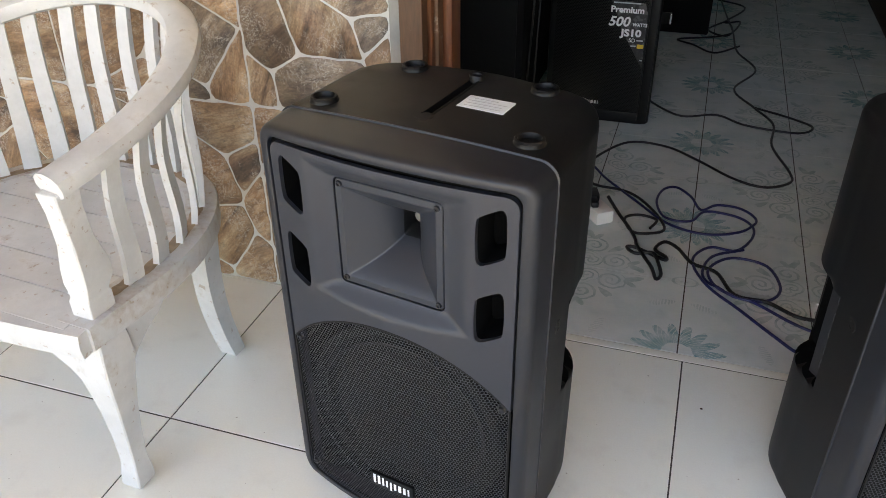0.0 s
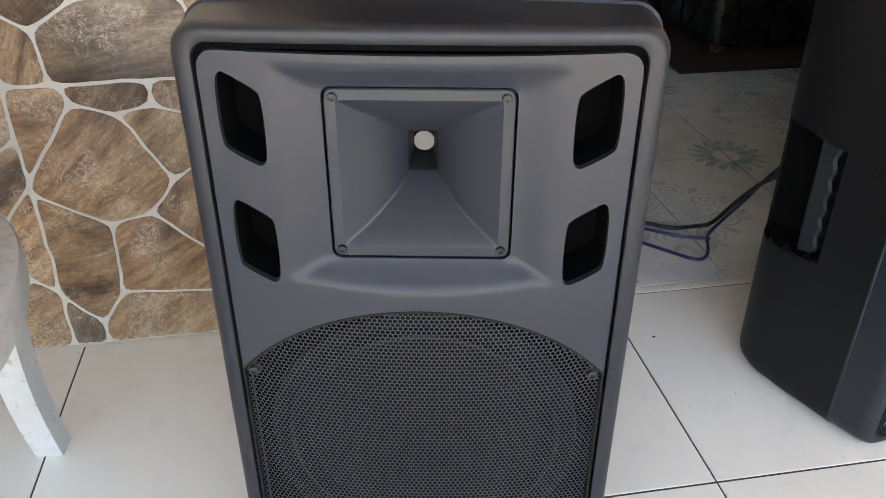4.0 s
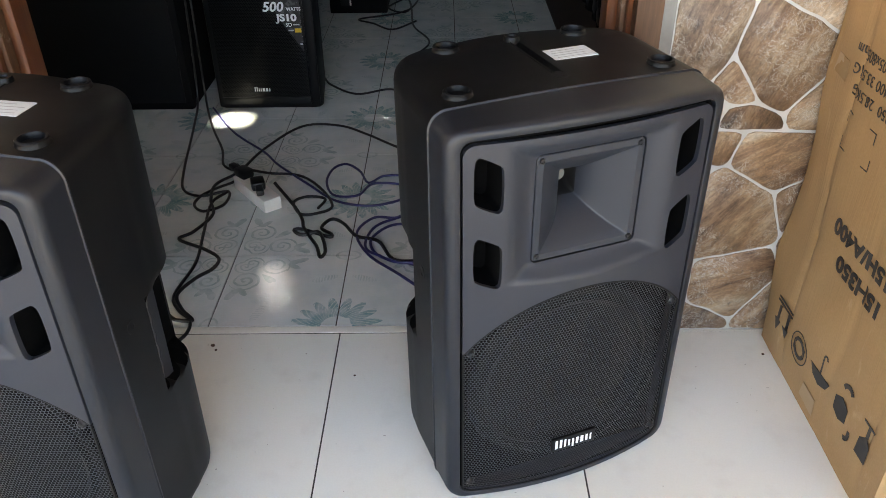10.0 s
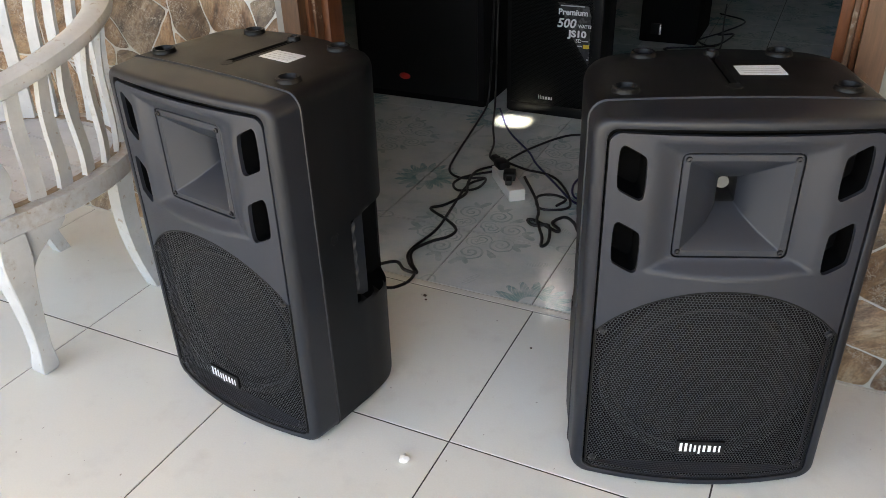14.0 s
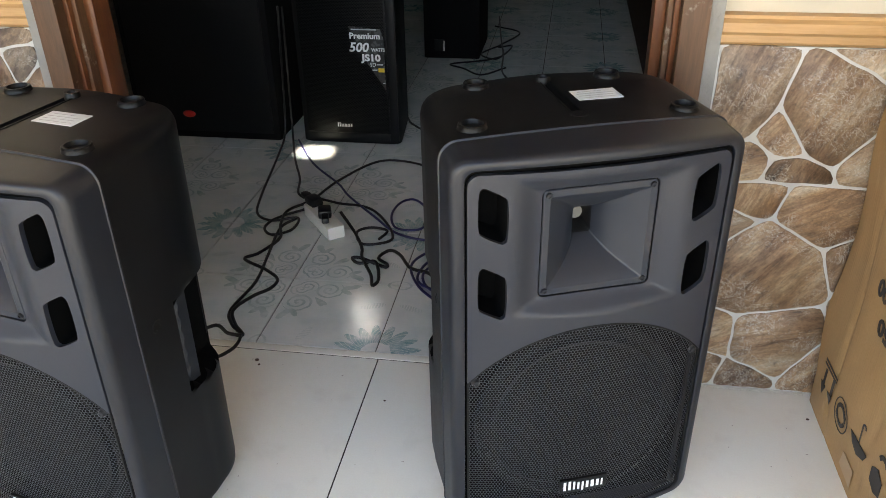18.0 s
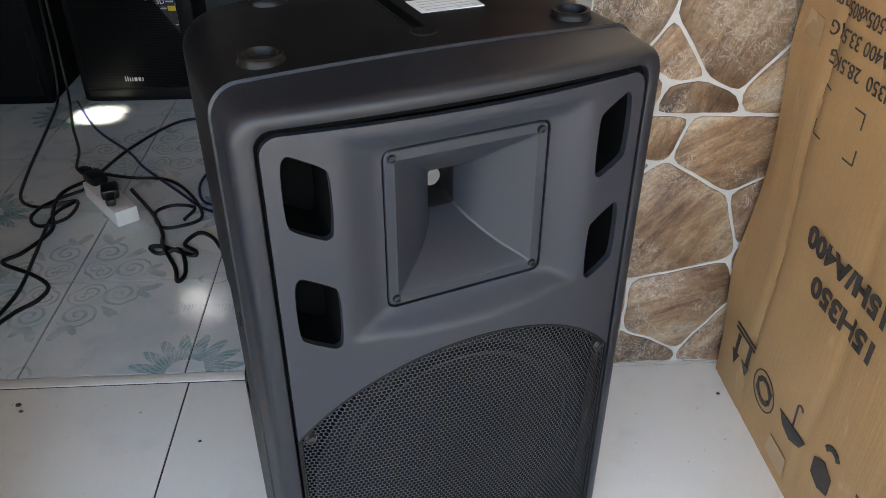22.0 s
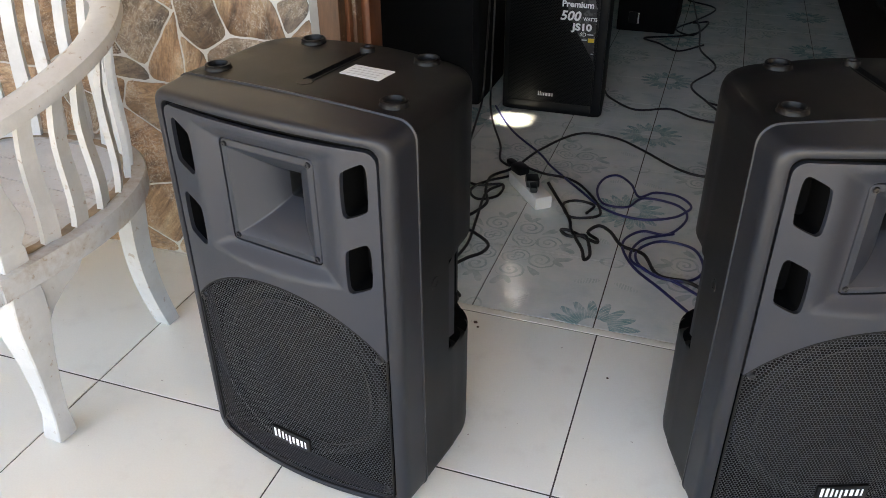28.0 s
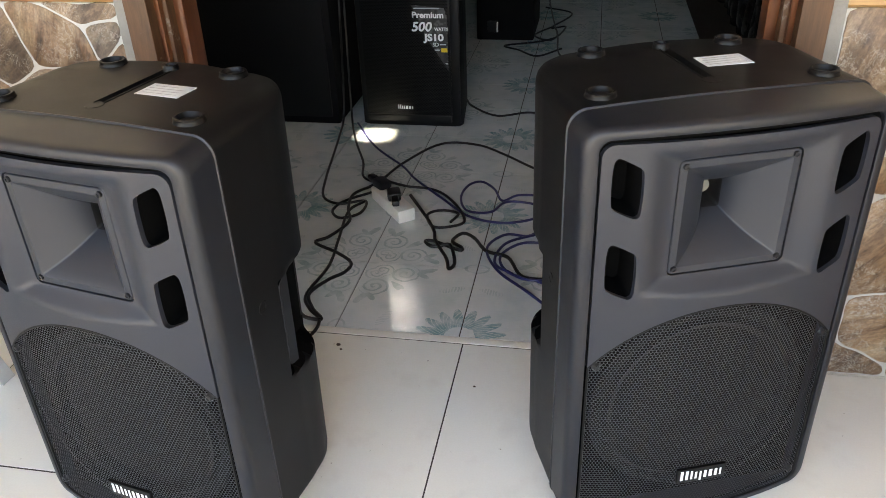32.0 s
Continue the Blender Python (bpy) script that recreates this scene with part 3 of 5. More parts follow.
# the far wall has two small vent openings under the ceiling
VZ0, VZ1, VW = 3.39, 3.60, 0.10
xs = (-3.2, -1.45 - VW, -1.45 + VW, 1.66 - VW, 1.66 + VW, 2.6)
far = bmesh.new()
box(xs[0], xs[5], 6.5, 6.6, -0.1, VZ0, bm=far)
box(xs[0], xs[5], 6.5, 6.6, VZ1, 4.0, bm=far)
for a, b in ((0, 1), (2, 3), (4, 5)):
    box(xs[a], xs[b], 6.5, 6.6, VZ0, VZ1, bm=far)
solid("wall_room_far", far, ROOM_PAINT, "far wall with two small vents, coloured near black to keep the room dim", "wall", kind="structure")
solid("backdrop", box(-2.6, 2.8, 7.4, 7.42, 3.2, 5.6), VENT_SKY, "bright noon sky behind the far vents", "sky", kind="structure")
# one glass roof tile lets the high sun through
roof, (gx0, gx1, gy0, gy1) = bmesh.new(), (-1.211, -1.115, 1.996, 2.080)
for a, b, c, d in ((-3.2, gx0, 1.47, 6.7), (gx1, 2.6, 1.47, 6.7), (gx0, gx1, 1.47, gy0), (gx0, gx1, gy1, 6.7)):
    box(a, b, c, d, 4.0, 4.02, bm=roof)
solid("ceiling_room", roof, CEIL, "room ceiling coloured dark grey to keep the room dim", "ceiling", kind="structure")
# unseen ceiling and side walls, added so that light comes in from the front
solid("ceiling_porch", box(-4.2, 3.4, -1.7, 1.56, 2.9, 3.0), CEIL_WOOD, "unseen brown porch ceiling that cuts light from above", "ceiling", kind="structure")
solid("wall_porch_west", box(-4.2, -4.1, -2.0, 1.62, -0.12, 3.2), PAINT, "unseen cream wall added to cut light from the side", "wall", kind="structure")
solid("wall_porch_east", box(3.3, 3.4, -2.0, 1.62, -0.12, 3.2), PAINT, "unseen cream wall added to cut light from the side", "wall", kind="structure")

# wooden window behind the chair
win = thing("window_1", Matrix.Translation((-1.745, 1.45, 0.50)), "honey wood window frame beside the stone cladding", "window")
tagged(win, kind="structure")
for pn, x0, x1, y0, y1, z0, z1, mt in (("sill", -0.96, 0.0, -0.040, -0.001, 0.0, 0.056, TRIM), ("jamb", -0.050, 0.0, -0.034, -0.001, 0.056, 1.30, TRIM), ("jamb", -0.96, -0.910, -0.034, -0.001, 0.056, 1.30, TRIM),
                                       ("bead", -0.910, -0.050, -0.028, -0.001, 0.056, 0.070, CHAIR), ("panel", -0.910, -0.050, -0.016, -0.001, 0.070, 1.30, JAMB), ("head", -0.96, 0.0, -0.036, -0.001, 1.30, 1.36, TRIM)):
    part(pn, box(x0, x1, y0, y1, z0, z1, 0.003), mt, win)

# door frame: a raw outer jamb and darker varnished rebates
for nm, s, o in (("door_frame_west", 1, DOOR_L), ("door_frame_east", -1, DOOR_R)):
    fr = thing(nm, Matrix.Translation((o, 0, 0)), "brown wooden door frame with worn paint", "door frame")
    tagged(fr, kind="structure")
    for pn, a, b, y0, y1, mt in (("jamb", 0.012, 0.060, 1.430, 1.52, JAMB), ("rebate", 0.060, 0.070, 1.458, 1.545, JAMB_RED), ("bead", 0.070, 0.080, 1.470, 1.55, JAMB), ("stop", 0.080, 0.100, 1.495, 1.555, JAMB_RED), ("filler", -0.012, 0.012, 1.440, 1.475, CEMENT)):
        x0, x1 = sorted((s * a, s * b))
        part(pn, box(x0, x1, y0, y1, 0.0, 2.2, 0.003 if pn != "filler" else 0.0), mt, fr, "rough grey cement filler" if pn == "filler" else "")

# honey wood rail over the stone cladding
for nm, x0, x1 in (("trim_west", -4.08, DOOR_L - 0.014), ("trim_east", DOOR_R + 0.014, 3.28)):
    sec = [(0.0, 0.0), (0.010, 0.0), (0.016, 0.006), (0.016, 0.018), (0.021, 0.024), (0.021, 0.040), (0.014, 0.046), (0.014, 0.052), (0.0, 0.055)]
    bm = bmesh.new()
    grid_rings(bm, [[(x, 1.468 - a, 0.745 + b) for a, b in sec] for x in (x0, x1)], True, True, True)
    bmesh.ops.recalc_face_normals(bm, faces=bm.faces)
    solid(nm, bm, TRIM, "varnished honey-coloured wooden dado rail", "trim", kind="structure", smooth=25)


# ---- loudspeakers on the porch ----
def bow(x, z):
    """The front of the cabinet curves back towards its sides, less so near its top."""
    return 0.0081 - (0.0365 - 0.0130 * z / 0.713) * (1 - (x / 0.227) ** 2)


def smooth_step(t):
    t = max(0.0, min(1.0, t))
    return t * t * (3 - 2 * t)


def pa_speaker(at):
    sp = thing("pa_speaker", at, "dark grey plastic two-way loudspeaker standing on the porch tiles", "loudspeaker", "pair of porch loudspeakers")
    H, W = 0.7130, 0.222

    # back shell: a lofted tub, tapering to the rear, with a hand hold cut into each side
    def outline(z, inset=0.0):
        k = 1 - 0.035 * (1 - z / H)
        half = [(W, 0.066), (W, 0.09), (W, 0.115), (W, 0.14), (W, 0.156), (W, 0.167), (W, 0.175), (W - 0.001, 0.185), (W - 0.002, 0.199)]
        half += [(0.128 + 0.092 * math.cos(radians(a)) ** 0.9, 0.20 + 0.105 * math.sin(radians(a))) for a in range(8, 86, 7)]
        half += [(0.10, 0.310), (0.06, 0.317), (0.02, 0.321)]
        pts = []
        for x, y in half:
            y2 = 0.066 + (y - 0.066) * k
            cut = smooth_step((0.442 + 0.08 * max(0.0, y - 0.16) - z) / 0.012) * smooth_step((z - 0.262 + 0.12 * max(0.0, y - 0.16)) / 0.008)
            x2 = x * (0.985 + 0.015 * z / H)
            x2 += (min(x2, 0.160) - x2) * cut * smooth_step((y - 0.157) / 0.009)
            x2 = min(x2, W - 0.024 + math.sqrt(max(0.0, 0.024 ** 2 - max(0.0, z - (H - 0.024)) ** 2)))
            r = math.hypot(x2, y2 - 0.15)
            f = max(0.0, 1 - inset / r)
            pts.append((x2 * f, 0.15 + (y2 - 0.15) * f if y > 0.07 else y2))
        return pts + [(-x, y) for x, y in reversed(pts)]

    levels = [(0.006, 0.02), (0.008, 0.008), (0.018, 0.001), (0.03, 0.0), (0.09, 0), (0.15, 0), (0.20, 0), (0.235, 0), (0.242, 0), (0.247, 0), (0.252, 0), (0.257, 0), (0.262, 0), (0.266, 0), (0.270, 0), (0.278, 0),
              (0.30, 0), (0.35, 0), (0.395, 0), (0.403, 0), (0.411, 0), (0.419, 0), (0.427, 0), (0.435, 0), (0.443, 0), (0.451, 0), (0.459, 0), (0.467, 0), (0.48, 0), (0.55, 0), (0.64, 0), (0.689, 0), (0.696, 0), (0.702, 0.001), (0.7072, 0.003), (0.7108, 0.006), (H, 0.011)]
    bm = bmesh.new()
    crown = lambda x, z: z + 0.005 * (1 - (x / 0.23) ** 2) * smooth_step((z - 0.60) / 0.10)
    rows = grid_rings(bm, [[(x, y, crown(x, z)) for x, y in outline(z, i)] for z, i in levels], False)
    bm.faces.new(rows[0][::-1])
    top = [v.co.copy() for v in rows[-1]]
    # top with a narrow slot let into it
    slot = [(-0.0065, 0.120), (0.0065, 0.120), (0.0065, 0.268), (-0.0065, 0.268)]
    grid = [Vector((x, y)) for x in np.linspace(-0.18, 0.18, 13) for y in (0.09, 0.14, 0.19, 0.24) if abs(x) > 0.02]
    pts = [Vector((p.x, p.y)) for p in top] + [Vector(s) for s in slot] + grid
    n = len(top)
    edges = [(i, (i + 1) % n) for i in range(n)] + [(n + i, n + (i + 1) % 4) for i in range(4)]
    vs, _, fs, *_ = geometry.delaunay_2d_cdt(pts, edges, [], 1, 1e-6)
    tv = [bm.verts.new((v.x, v.y, crown(v.x, H))) for v in vs]
    for f in fs:
        c = sum((vs[i] for i in f), Vector((0, 0))) / len(f)
        if abs(c.x) < 0.0065 and 0.120 < c.y < 0.268:
            continue
        bm.faces.new([tv[i] for i in f])
    bmesh.ops.remove_doubles(bm, verts=bm.verts, dist=1e-5)
    bmesh.ops.recalc_face_normals(bm, faces=bm.faces)
    # hand hold faces are split off and coloured black as shade
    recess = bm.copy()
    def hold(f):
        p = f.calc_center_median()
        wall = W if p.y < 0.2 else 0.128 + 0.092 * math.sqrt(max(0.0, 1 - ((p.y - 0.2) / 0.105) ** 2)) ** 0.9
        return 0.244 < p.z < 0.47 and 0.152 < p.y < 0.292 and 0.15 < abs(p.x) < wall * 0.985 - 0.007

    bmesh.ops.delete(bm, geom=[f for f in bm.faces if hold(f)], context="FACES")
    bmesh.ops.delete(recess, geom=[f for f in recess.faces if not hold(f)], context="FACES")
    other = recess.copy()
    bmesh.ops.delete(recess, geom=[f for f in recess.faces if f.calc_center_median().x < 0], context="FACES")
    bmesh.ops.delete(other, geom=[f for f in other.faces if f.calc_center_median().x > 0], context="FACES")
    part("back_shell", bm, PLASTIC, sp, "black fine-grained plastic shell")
    part("hand_recess", recess, SHADE_BLACK, sp, "hand hold recess, its shade painted black")
    part("hand_recess", other, SHADE_BLACK, sp, "hand hold recess, its shade painted black")
    # black slot floor paints the shade in the slot
    part("top_slot", box(-0.009, 0.009, 0.117, 0.271, H - 0.013, H - 0.005), SHADE_BLACK, sp, "slot in the top, its shade painted black")
    for sx in (-1, 1):
        part("slot_wall", box(min(sx * 0.0066, sx * 0.009), max(sx * 0.0066, sx * 0.009), 0.117, 0.271, H - 0.006, H + 0.0065), BLACK, sp)

    # front shell: a rounded frame with a bowed face and a dark groove inside it
    def ring(off, push, y_fixed=None, ztop=0.0):
        return [(x, bow(x, z) + push if y_fixed is None else y_fixed, crown(x, z)) for x, z in straight(rounded(-0.2270 + off, 0.2270 - off, 0.002 + off * 0.75, 0.7150 - off * 0.9 - ztop, max(0.030 - off * 0.5, 0.008), 7))]

    def straight(pts):
        """Add points along the long edges, so that they can bow."""
        out = []
        for p, q in zip(pts, pts[1:] + pts[:1]):
            n = 12 if math.hypot(q[0] - p[0], q[1] - p[1]) > 0.1 else 1
            out += [(p[0] + (q[0] - p[0]) * k / n, p[1] + (q[1] - p[1]) * k / n) for k in range(n)]
        return out

    bm = bmesh.new()
    grid_rings(bm, [ring(0.036, 0, 0.070), ring(0.012, 0, 0.070), ring(0.0065, 0, 0.0695), ring(0.0036, 0, 0.0685), ring(0.0028, 0, 0.0655), ring(0.0048, 0, 0.0640, 0.001), ring(0.0048, 0, 0.058, 0.001), ring(0.0052, 0.040, None, 0.0022), ring(0.0058, 0.016, None, 0.0034),
                    ring(0.0062, 0.0105, None, 0.0036), ring(0.0074, 0.0058, None, 0.0036), ring(0.0098, 0.0024, None, 0.0034), ring(0.0130, 0.0006, None, 0.0030), ring(0.0160, 0.0, None, 0.0026), ring(0.0250, 0.0, None, 0.0014), ring(0.0262, 0.0008, None, 0.0014), ring(0.0268, 0.0030, None, 0.0014), ring(0.0270, 0.012, None, 0.0014)])
    bmesh.ops.recalc_face_normals(bm, faces=bm.faces)
    part("front_shell", bm, BEZEL, sp, "satin dark grey front frame")
    # black ring laid in the groove paints its shadow line
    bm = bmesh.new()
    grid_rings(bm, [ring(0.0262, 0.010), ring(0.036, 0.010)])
    part("groove", bm, SHADE_BLACK, sp, "black ring painting the shade in the front groove")

    # baffle: upper front panel with a hollow round the horn and four ports
    PW, PT, ARC_R, ARC_C = 0.1965, 0.6850, 0.2535, 0.1725
    arch = lambda x: ARC_C + math.sqrt(max(0.0, ARC_R ** 2 - x * x))
    hole = [(x, 0.5634 + z) for x, z in rounded(-0.0888, 0.0888, -0.0888, 0.0888, 0.0095, 3)]
    loop = [(PW, arch(PW))] + [(p[0], p[1]) for p in rounded(-PW, PW, 0.2, PT, 0.018, 5)[6:18]] + [(-PW, arch(PW))]
    loop[7:7] = [(x, PT) for x in np.linspace(PW - 0.018, 0.018 - PW, 35)[1:-1]]
    loop += [(x, arch(x)) for x in np.linspace(-PW, PW, 41)[1:-1]]
    ports = []
    for sx in (-1, 1):
        for zb, zt in ((0.578, 0.667), (0.451, 0.541)):
            c = 0.006
            raw = [(0.1395 + c, zb), (0.1395 + 2 * c, zb + 0.001), (0.182 - c, zb + 0.013), (0.182, zb + 0.014 + c), (0.182, zt - 1.5 * c), (0.182 - c, zt), (0.182 - 2 * c, zt - 0.002), (0.1395 + c, zt - 0.015), (0.1395, zt - 0.016 - c), (0.1395, zb + c)]
            for _ in range(2):  # round the corners off
                raw = [(p[0] * k + q[0] * (1 - k), p[1] * k + q[1] * (1 - k)) for p, q in zip(raw, raw[1:] + raw[:1]) for k in (0.75, 0.25)]
            ports.append([(sx * a, b) for a, b in raw][::sx])

    def face_y(x, z):
        dx = smooth_step(max(0.0, abs(x) - 0.0895) / 0.050)
        if z > 0.56:
            dz = min(1.0, max(0.0, z - 0.6525) / 0.022)
        else:
            dz = min(1.0, max(0.0, 0.4742 - z) / (0.020 + 0.007 * max(0.0, 1 - (x / 0.10) ** 2)))
        m = 1 - max(dx, 0.15 * smooth_step(dz) + 0.85 * dz)
        return (bow(x, z) + 0.0015) * (1 - m) + 0.0035 * m

    def inside(p, poly):
        hit = False
        for (x0, y0), (x1, y1) in zip(poly, poly[1:] + poly[:1]):
            if (y0 > p[1]) != (y1 > p[1]) and p[0] < (x1 - x0) * (p[1] - y0) / (y1 - y0) + x0:
                hit = not hit
        return hit

    pts, edges = [], []
    for poly in (loop, hole, *ports):
        k = len(pts)
        pts += [Vector(p) for p in poly]
        edges += [(k + i, k + (i + 1) % len(poly)) for i in range(len(poly))]
    for x in np.arange(-0.19, 0.1901, 0.0060):
        for z in np.arange(0.30, 0.684, 0.0050):
            if inside((x, z - 0.003), loop) and inside((x, z + 0.003), loop) and not any(inside((x + a, z + b), q) for q in (hole, *ports) for a, b in ((0, 0), (0.003, 0), (-0.003, 0), (0, 0.003), (0, -0.003))):
                pts.append(Vector((x, z)))
    vs, _, fs, *_ = geometry.delaunay_2d_cdt(pts, edges, [], 1, 1e-6)
    bm = bmesh.new()
    tv = [bm.verts.new((v.x, face_y(v.x, v.y), v.y)) for v in vs]
    for f in fs:
        c = sum((vs[i] for i in f), Vector((0, 0))) / len(f)
        if inside(c, loop) and not any(inside(c, q) for q in (hole, *ports)):
            bm.faces.new([tv[i] for i in f])
    rim = [e for e in bm.edges if e.is_boundary]
    ext = bmesh.ops.extrude_edge_only(bm, edges=rim)
    bmesh.ops.translate(bm, vec=(0, 0.008, 0), verts=[g for g in ext["geom"] if isinstance(g, bmesh.types.BMVert)])
    bmesh.ops.recalc_face_normals(bm, faces=bm.faces)
    if sum(f.normal.y for f in bm.faces) > 0:
        bmesh.ops.reverse_faces(bm, faces=bm.faces)
    part("baffle", bm, PANEL, sp, "grey baffle hollowed round the horn", smooth=50)
    # port insides are black: their shade is put into the colour
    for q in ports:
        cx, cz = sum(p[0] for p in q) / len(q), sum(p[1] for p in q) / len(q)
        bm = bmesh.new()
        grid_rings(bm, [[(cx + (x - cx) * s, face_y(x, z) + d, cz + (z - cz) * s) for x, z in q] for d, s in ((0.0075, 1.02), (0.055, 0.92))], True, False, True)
        part("port", bm, SHADE_BLACK, sp, "bass port, its inner shade painted black")

    # horn
    HZ = 0.5634
    def square(h, y, r, hz=None):
        return [(x, y, HZ + z) for x, z in rounded(-h, h, -(hz or h), hz or h, r, 4)]
    bm = bmesh.new()
    rings = [square(0.0868, 0.014, 0.008), square(0.0868, 0.0055, 0.008), square(0.0856, 0.004, 0.0075), square(0.0760, 0.004, 0.004), square(0.0725, 0.0066, 0.003)]
    for i in range(1, 13):
        s = i / 12
        h = 0.0725 * (1 - s) ** 2.4 + 0.0105 * (1 - (1 - s) ** 2.4)
        tall = 0.0725 * (1 - s) ** 1.6 + 0.0115 * (1 - (1 - s) ** 1.6)
        rings.append(square(h, 0.0066 + 0.0922 * s ** 0.96, 0.003 if i < 9 else min(h * 0.9, 0.006), tall))
    # the flare's last rings are a black part, painting the shade deep inside
    throat = bmesh.new()
    grid_rings(throat, rings[-5:])
    grid_rings(bm, rings[:-4])
    bmesh.ops.recalc_face_normals(bm, faces=bm.faces)
    if bm.faces[60].normal.y > 0 and bm.faces[60].calc_center_median().y < 0.006:
        bmesh.ops.reverse_faces(bm, faces=bm.faces)
    # black ring behind the plate's edge paints the shade in the gap
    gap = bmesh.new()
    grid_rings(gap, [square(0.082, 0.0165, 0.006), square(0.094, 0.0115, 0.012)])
    part("horn_gap", gap, SHADE_BLACK, sp, "black ring painting the shade round the horn plate")
    horn = part("horn", bm, HORN, sp, "grey square horn flare", smooth=30)
    part("throat", throat, BLACK, horn, "innermost flare, black to paint the shade there")
    part("driver_throat", lathe([(0.0, 0.0), (0.0108, 0.0), (0.0108, 0.004)], 20, m=Matrix.Translation((0, 0.0985, HZ)) @ Matrix.Rotation(radians(90), 4, "X")), DRIVER, horn, "pale throat of the driver")
    for sx in (-1, 1):
        for sz in (-1, 1):
            part("screw", lathe([(0.0, 0.0012), (0.0022, 0.0012), (0.0024, 0.0028), (0.0042, 0.0028), (0.0048, 0.0012), (0.0048, -0.001)], 14, m=Matrix.Translation((sx * 0.0785, 0.0038, HZ + sz * 0.0785)) @ Matrix.Rotation(radians(90), 4, "X")), SCREW, horn, "black hex socket screw")

    # grille over the woofer
    bm = bmesh.new()
    nx = 96
    gx = np.linspace(-0.1955, 0.1955, nx + 1)
    zbot = lambda x: 0.020 if abs(x) < 0.183 else 0.020 + (abs(x) - 0.183) * 0.9
    dome = lambda x, z: 0.0045 - 0.0030 * smooth_step((0.184 - math.hypot(x, z - 0.262)) / 0.006)
    grid_rings(bm, [[(x, bow(x, z) + dome(x, z), z) for x in gx for z in [zbot(x) + (arch(x) - 0.0025 - zbot(x)) * t]] for t in np.linspace(0, 1, 90)], False)
    grille = part("grille", bm, GRILLE, sp, "black perforated steel grille")
    edge = [Vector((x, bow(x, arch(x)) + 0.0032, arch(x) - 0.002)) for x in np.linspace(-0.1955, 0.1955, 49)]
    edge += [Vector((0.1955, bow(0.1955, z) + 0.003, z)) for z in (0.25, 0.15, 0.06, 0.03)] + [Vector((x, bow(x, 0.02) + 0.0032, 0.0205)) for x in np.linspace(0.183, -0.183, 33)]
    edge += [Vector((-0.1955, bow(0.1955, z) + 0.003, z)) for z in (0.03, 0.06, 0.15, 0.25)] + [edge[0].copy()]
    part("grille_rim", sweep(edge, circle(0.0022, 6), up=Vector((0, 1, 0)), caps=False), BLACK, grille, "rolled black rim of the grille")
    for x, z in ((-0.1835, 0.333), (0.1835, 0.333), (-0.183, 0.046), (0.183, 0.046)):
        part("grille_screw", lathe([(0.0, 0.003), (0.003, 0.003), (0.0032, 0.0045), (0.0052, 0.004), (0.0062, 0.0), (0.0075, -0.001)], 14, m=Matrix.Translation((x, bow(x, z) + 0.003, z)) @ Matrix.Rotation(radians(90), 4, "X")), SCREW, grille, "black screw with washer")
    part("woofer", lathe([(0.180, -0.004), (0.178, 0.002), (0.168, 0.003), (0.160, -0.001), (0.152, 0.006), (0.142, -0.002), (0.06, -0.058), (0.055, -0.052), (0.045, -0.040), (0.025, -0.031), (0.0, -0.028)], 40, m=Matrix.Translation((0, 0.022, 0.218)) @ Matrix.Rotation(radians(90), 4, "X")), CONE, sp, "dark woofer cone behind the grille")
    # black sheet paints the shade behind the woofer
    part("chamber", box(-0.196, 0.196, 0.031, 0.036, 0.008, 0.43), SHADE_BLACK, sp, "black sheet standing for the shade inside the cabinet")

    # badge: plain bars in place of the maker's mark
    badge = part("badge", box(-0.042, 0.042, bow(0, 0.09) - 0.0030, bow(0, 0.09) + 0.003, 0.088, 0.117, 0.001), BLACK, grille, "small black badge with white marks")
    x = -0.036
    for wide, h, low in ((0.0045, 0.019, 0), (0.0045, 0.019, 0), (0.0035, 0.0175, 0), (0.0035, 0.0145, 0), (0.0035, 0.019, 0.0045), (0.0045, 0.0145, 0), (0.0055, 0.0145, 0), (0.0045, 0.0145, 0), (0.0030, 0.0145, 0)):
        part("mark", box(x, x + wide, bow(0, 0.09) - 0.0037, bow(0, 0.09) - 0.0029, 0.0945 - low, 0.0945 - low + h), WHITE_PRINT, badge)
        x += wide + 0.0042

    # top fittings
    for sx in (-1, 1):
        for fx, fy in ((0.165, 0.1005), (0.1136, 0.278)):
            part("stacking_cup", lathe([(0.0, -0.002), (0.0150, -0.002), (0.0155, 0.005), (0.0168, 0.0078), (0.0196, 0.0078), (0.0210, 0.006), (0.0208, 0.003), (0.0225, 0.000), (0.0235, -0.008)], 24, m=Matrix.Translation((sx * fx, fy, crown(fx, H)))), RUBBER, sp, "round black stacking foot cup")
    part("boss", lathe([(0.0, 0.005), (0.006, 0.005), (0.007, 0.008), (0.0115, 0.008), (0.0125, 0.006), (0.0135, -0.002)], 20, m=Matrix.Translation((0, 0.276, crown(0, H)))), RUBBER, sp, "small round boss")
    part("disc", lathe([(0.0, 0.0006), (0.013, 0.0006), (0.014, -0.001)], 24, m=Matrix.Translation((0, 0.110, crown(0, H)))), PLASTIC, sp, "shallow round disc")
    T = crown(0.06, H)
    lab = part("sticker", box(0.022, 0.096, 0.165, 0.211, T - 0.0012, T + 0.0008), STICKER, sp, "white paper label with grey lines")
    for i, (a, b) in enumerate(((0.032, 0.072), (0.028, 0.090), (0.028, 0.086), (0.030, 0.088))):
        part("line", box(a, b, 0.201 - i * 0.0095, 0.2025 - i * 0.0095, T + 0.0004, T + 0.0011), INK, lab)

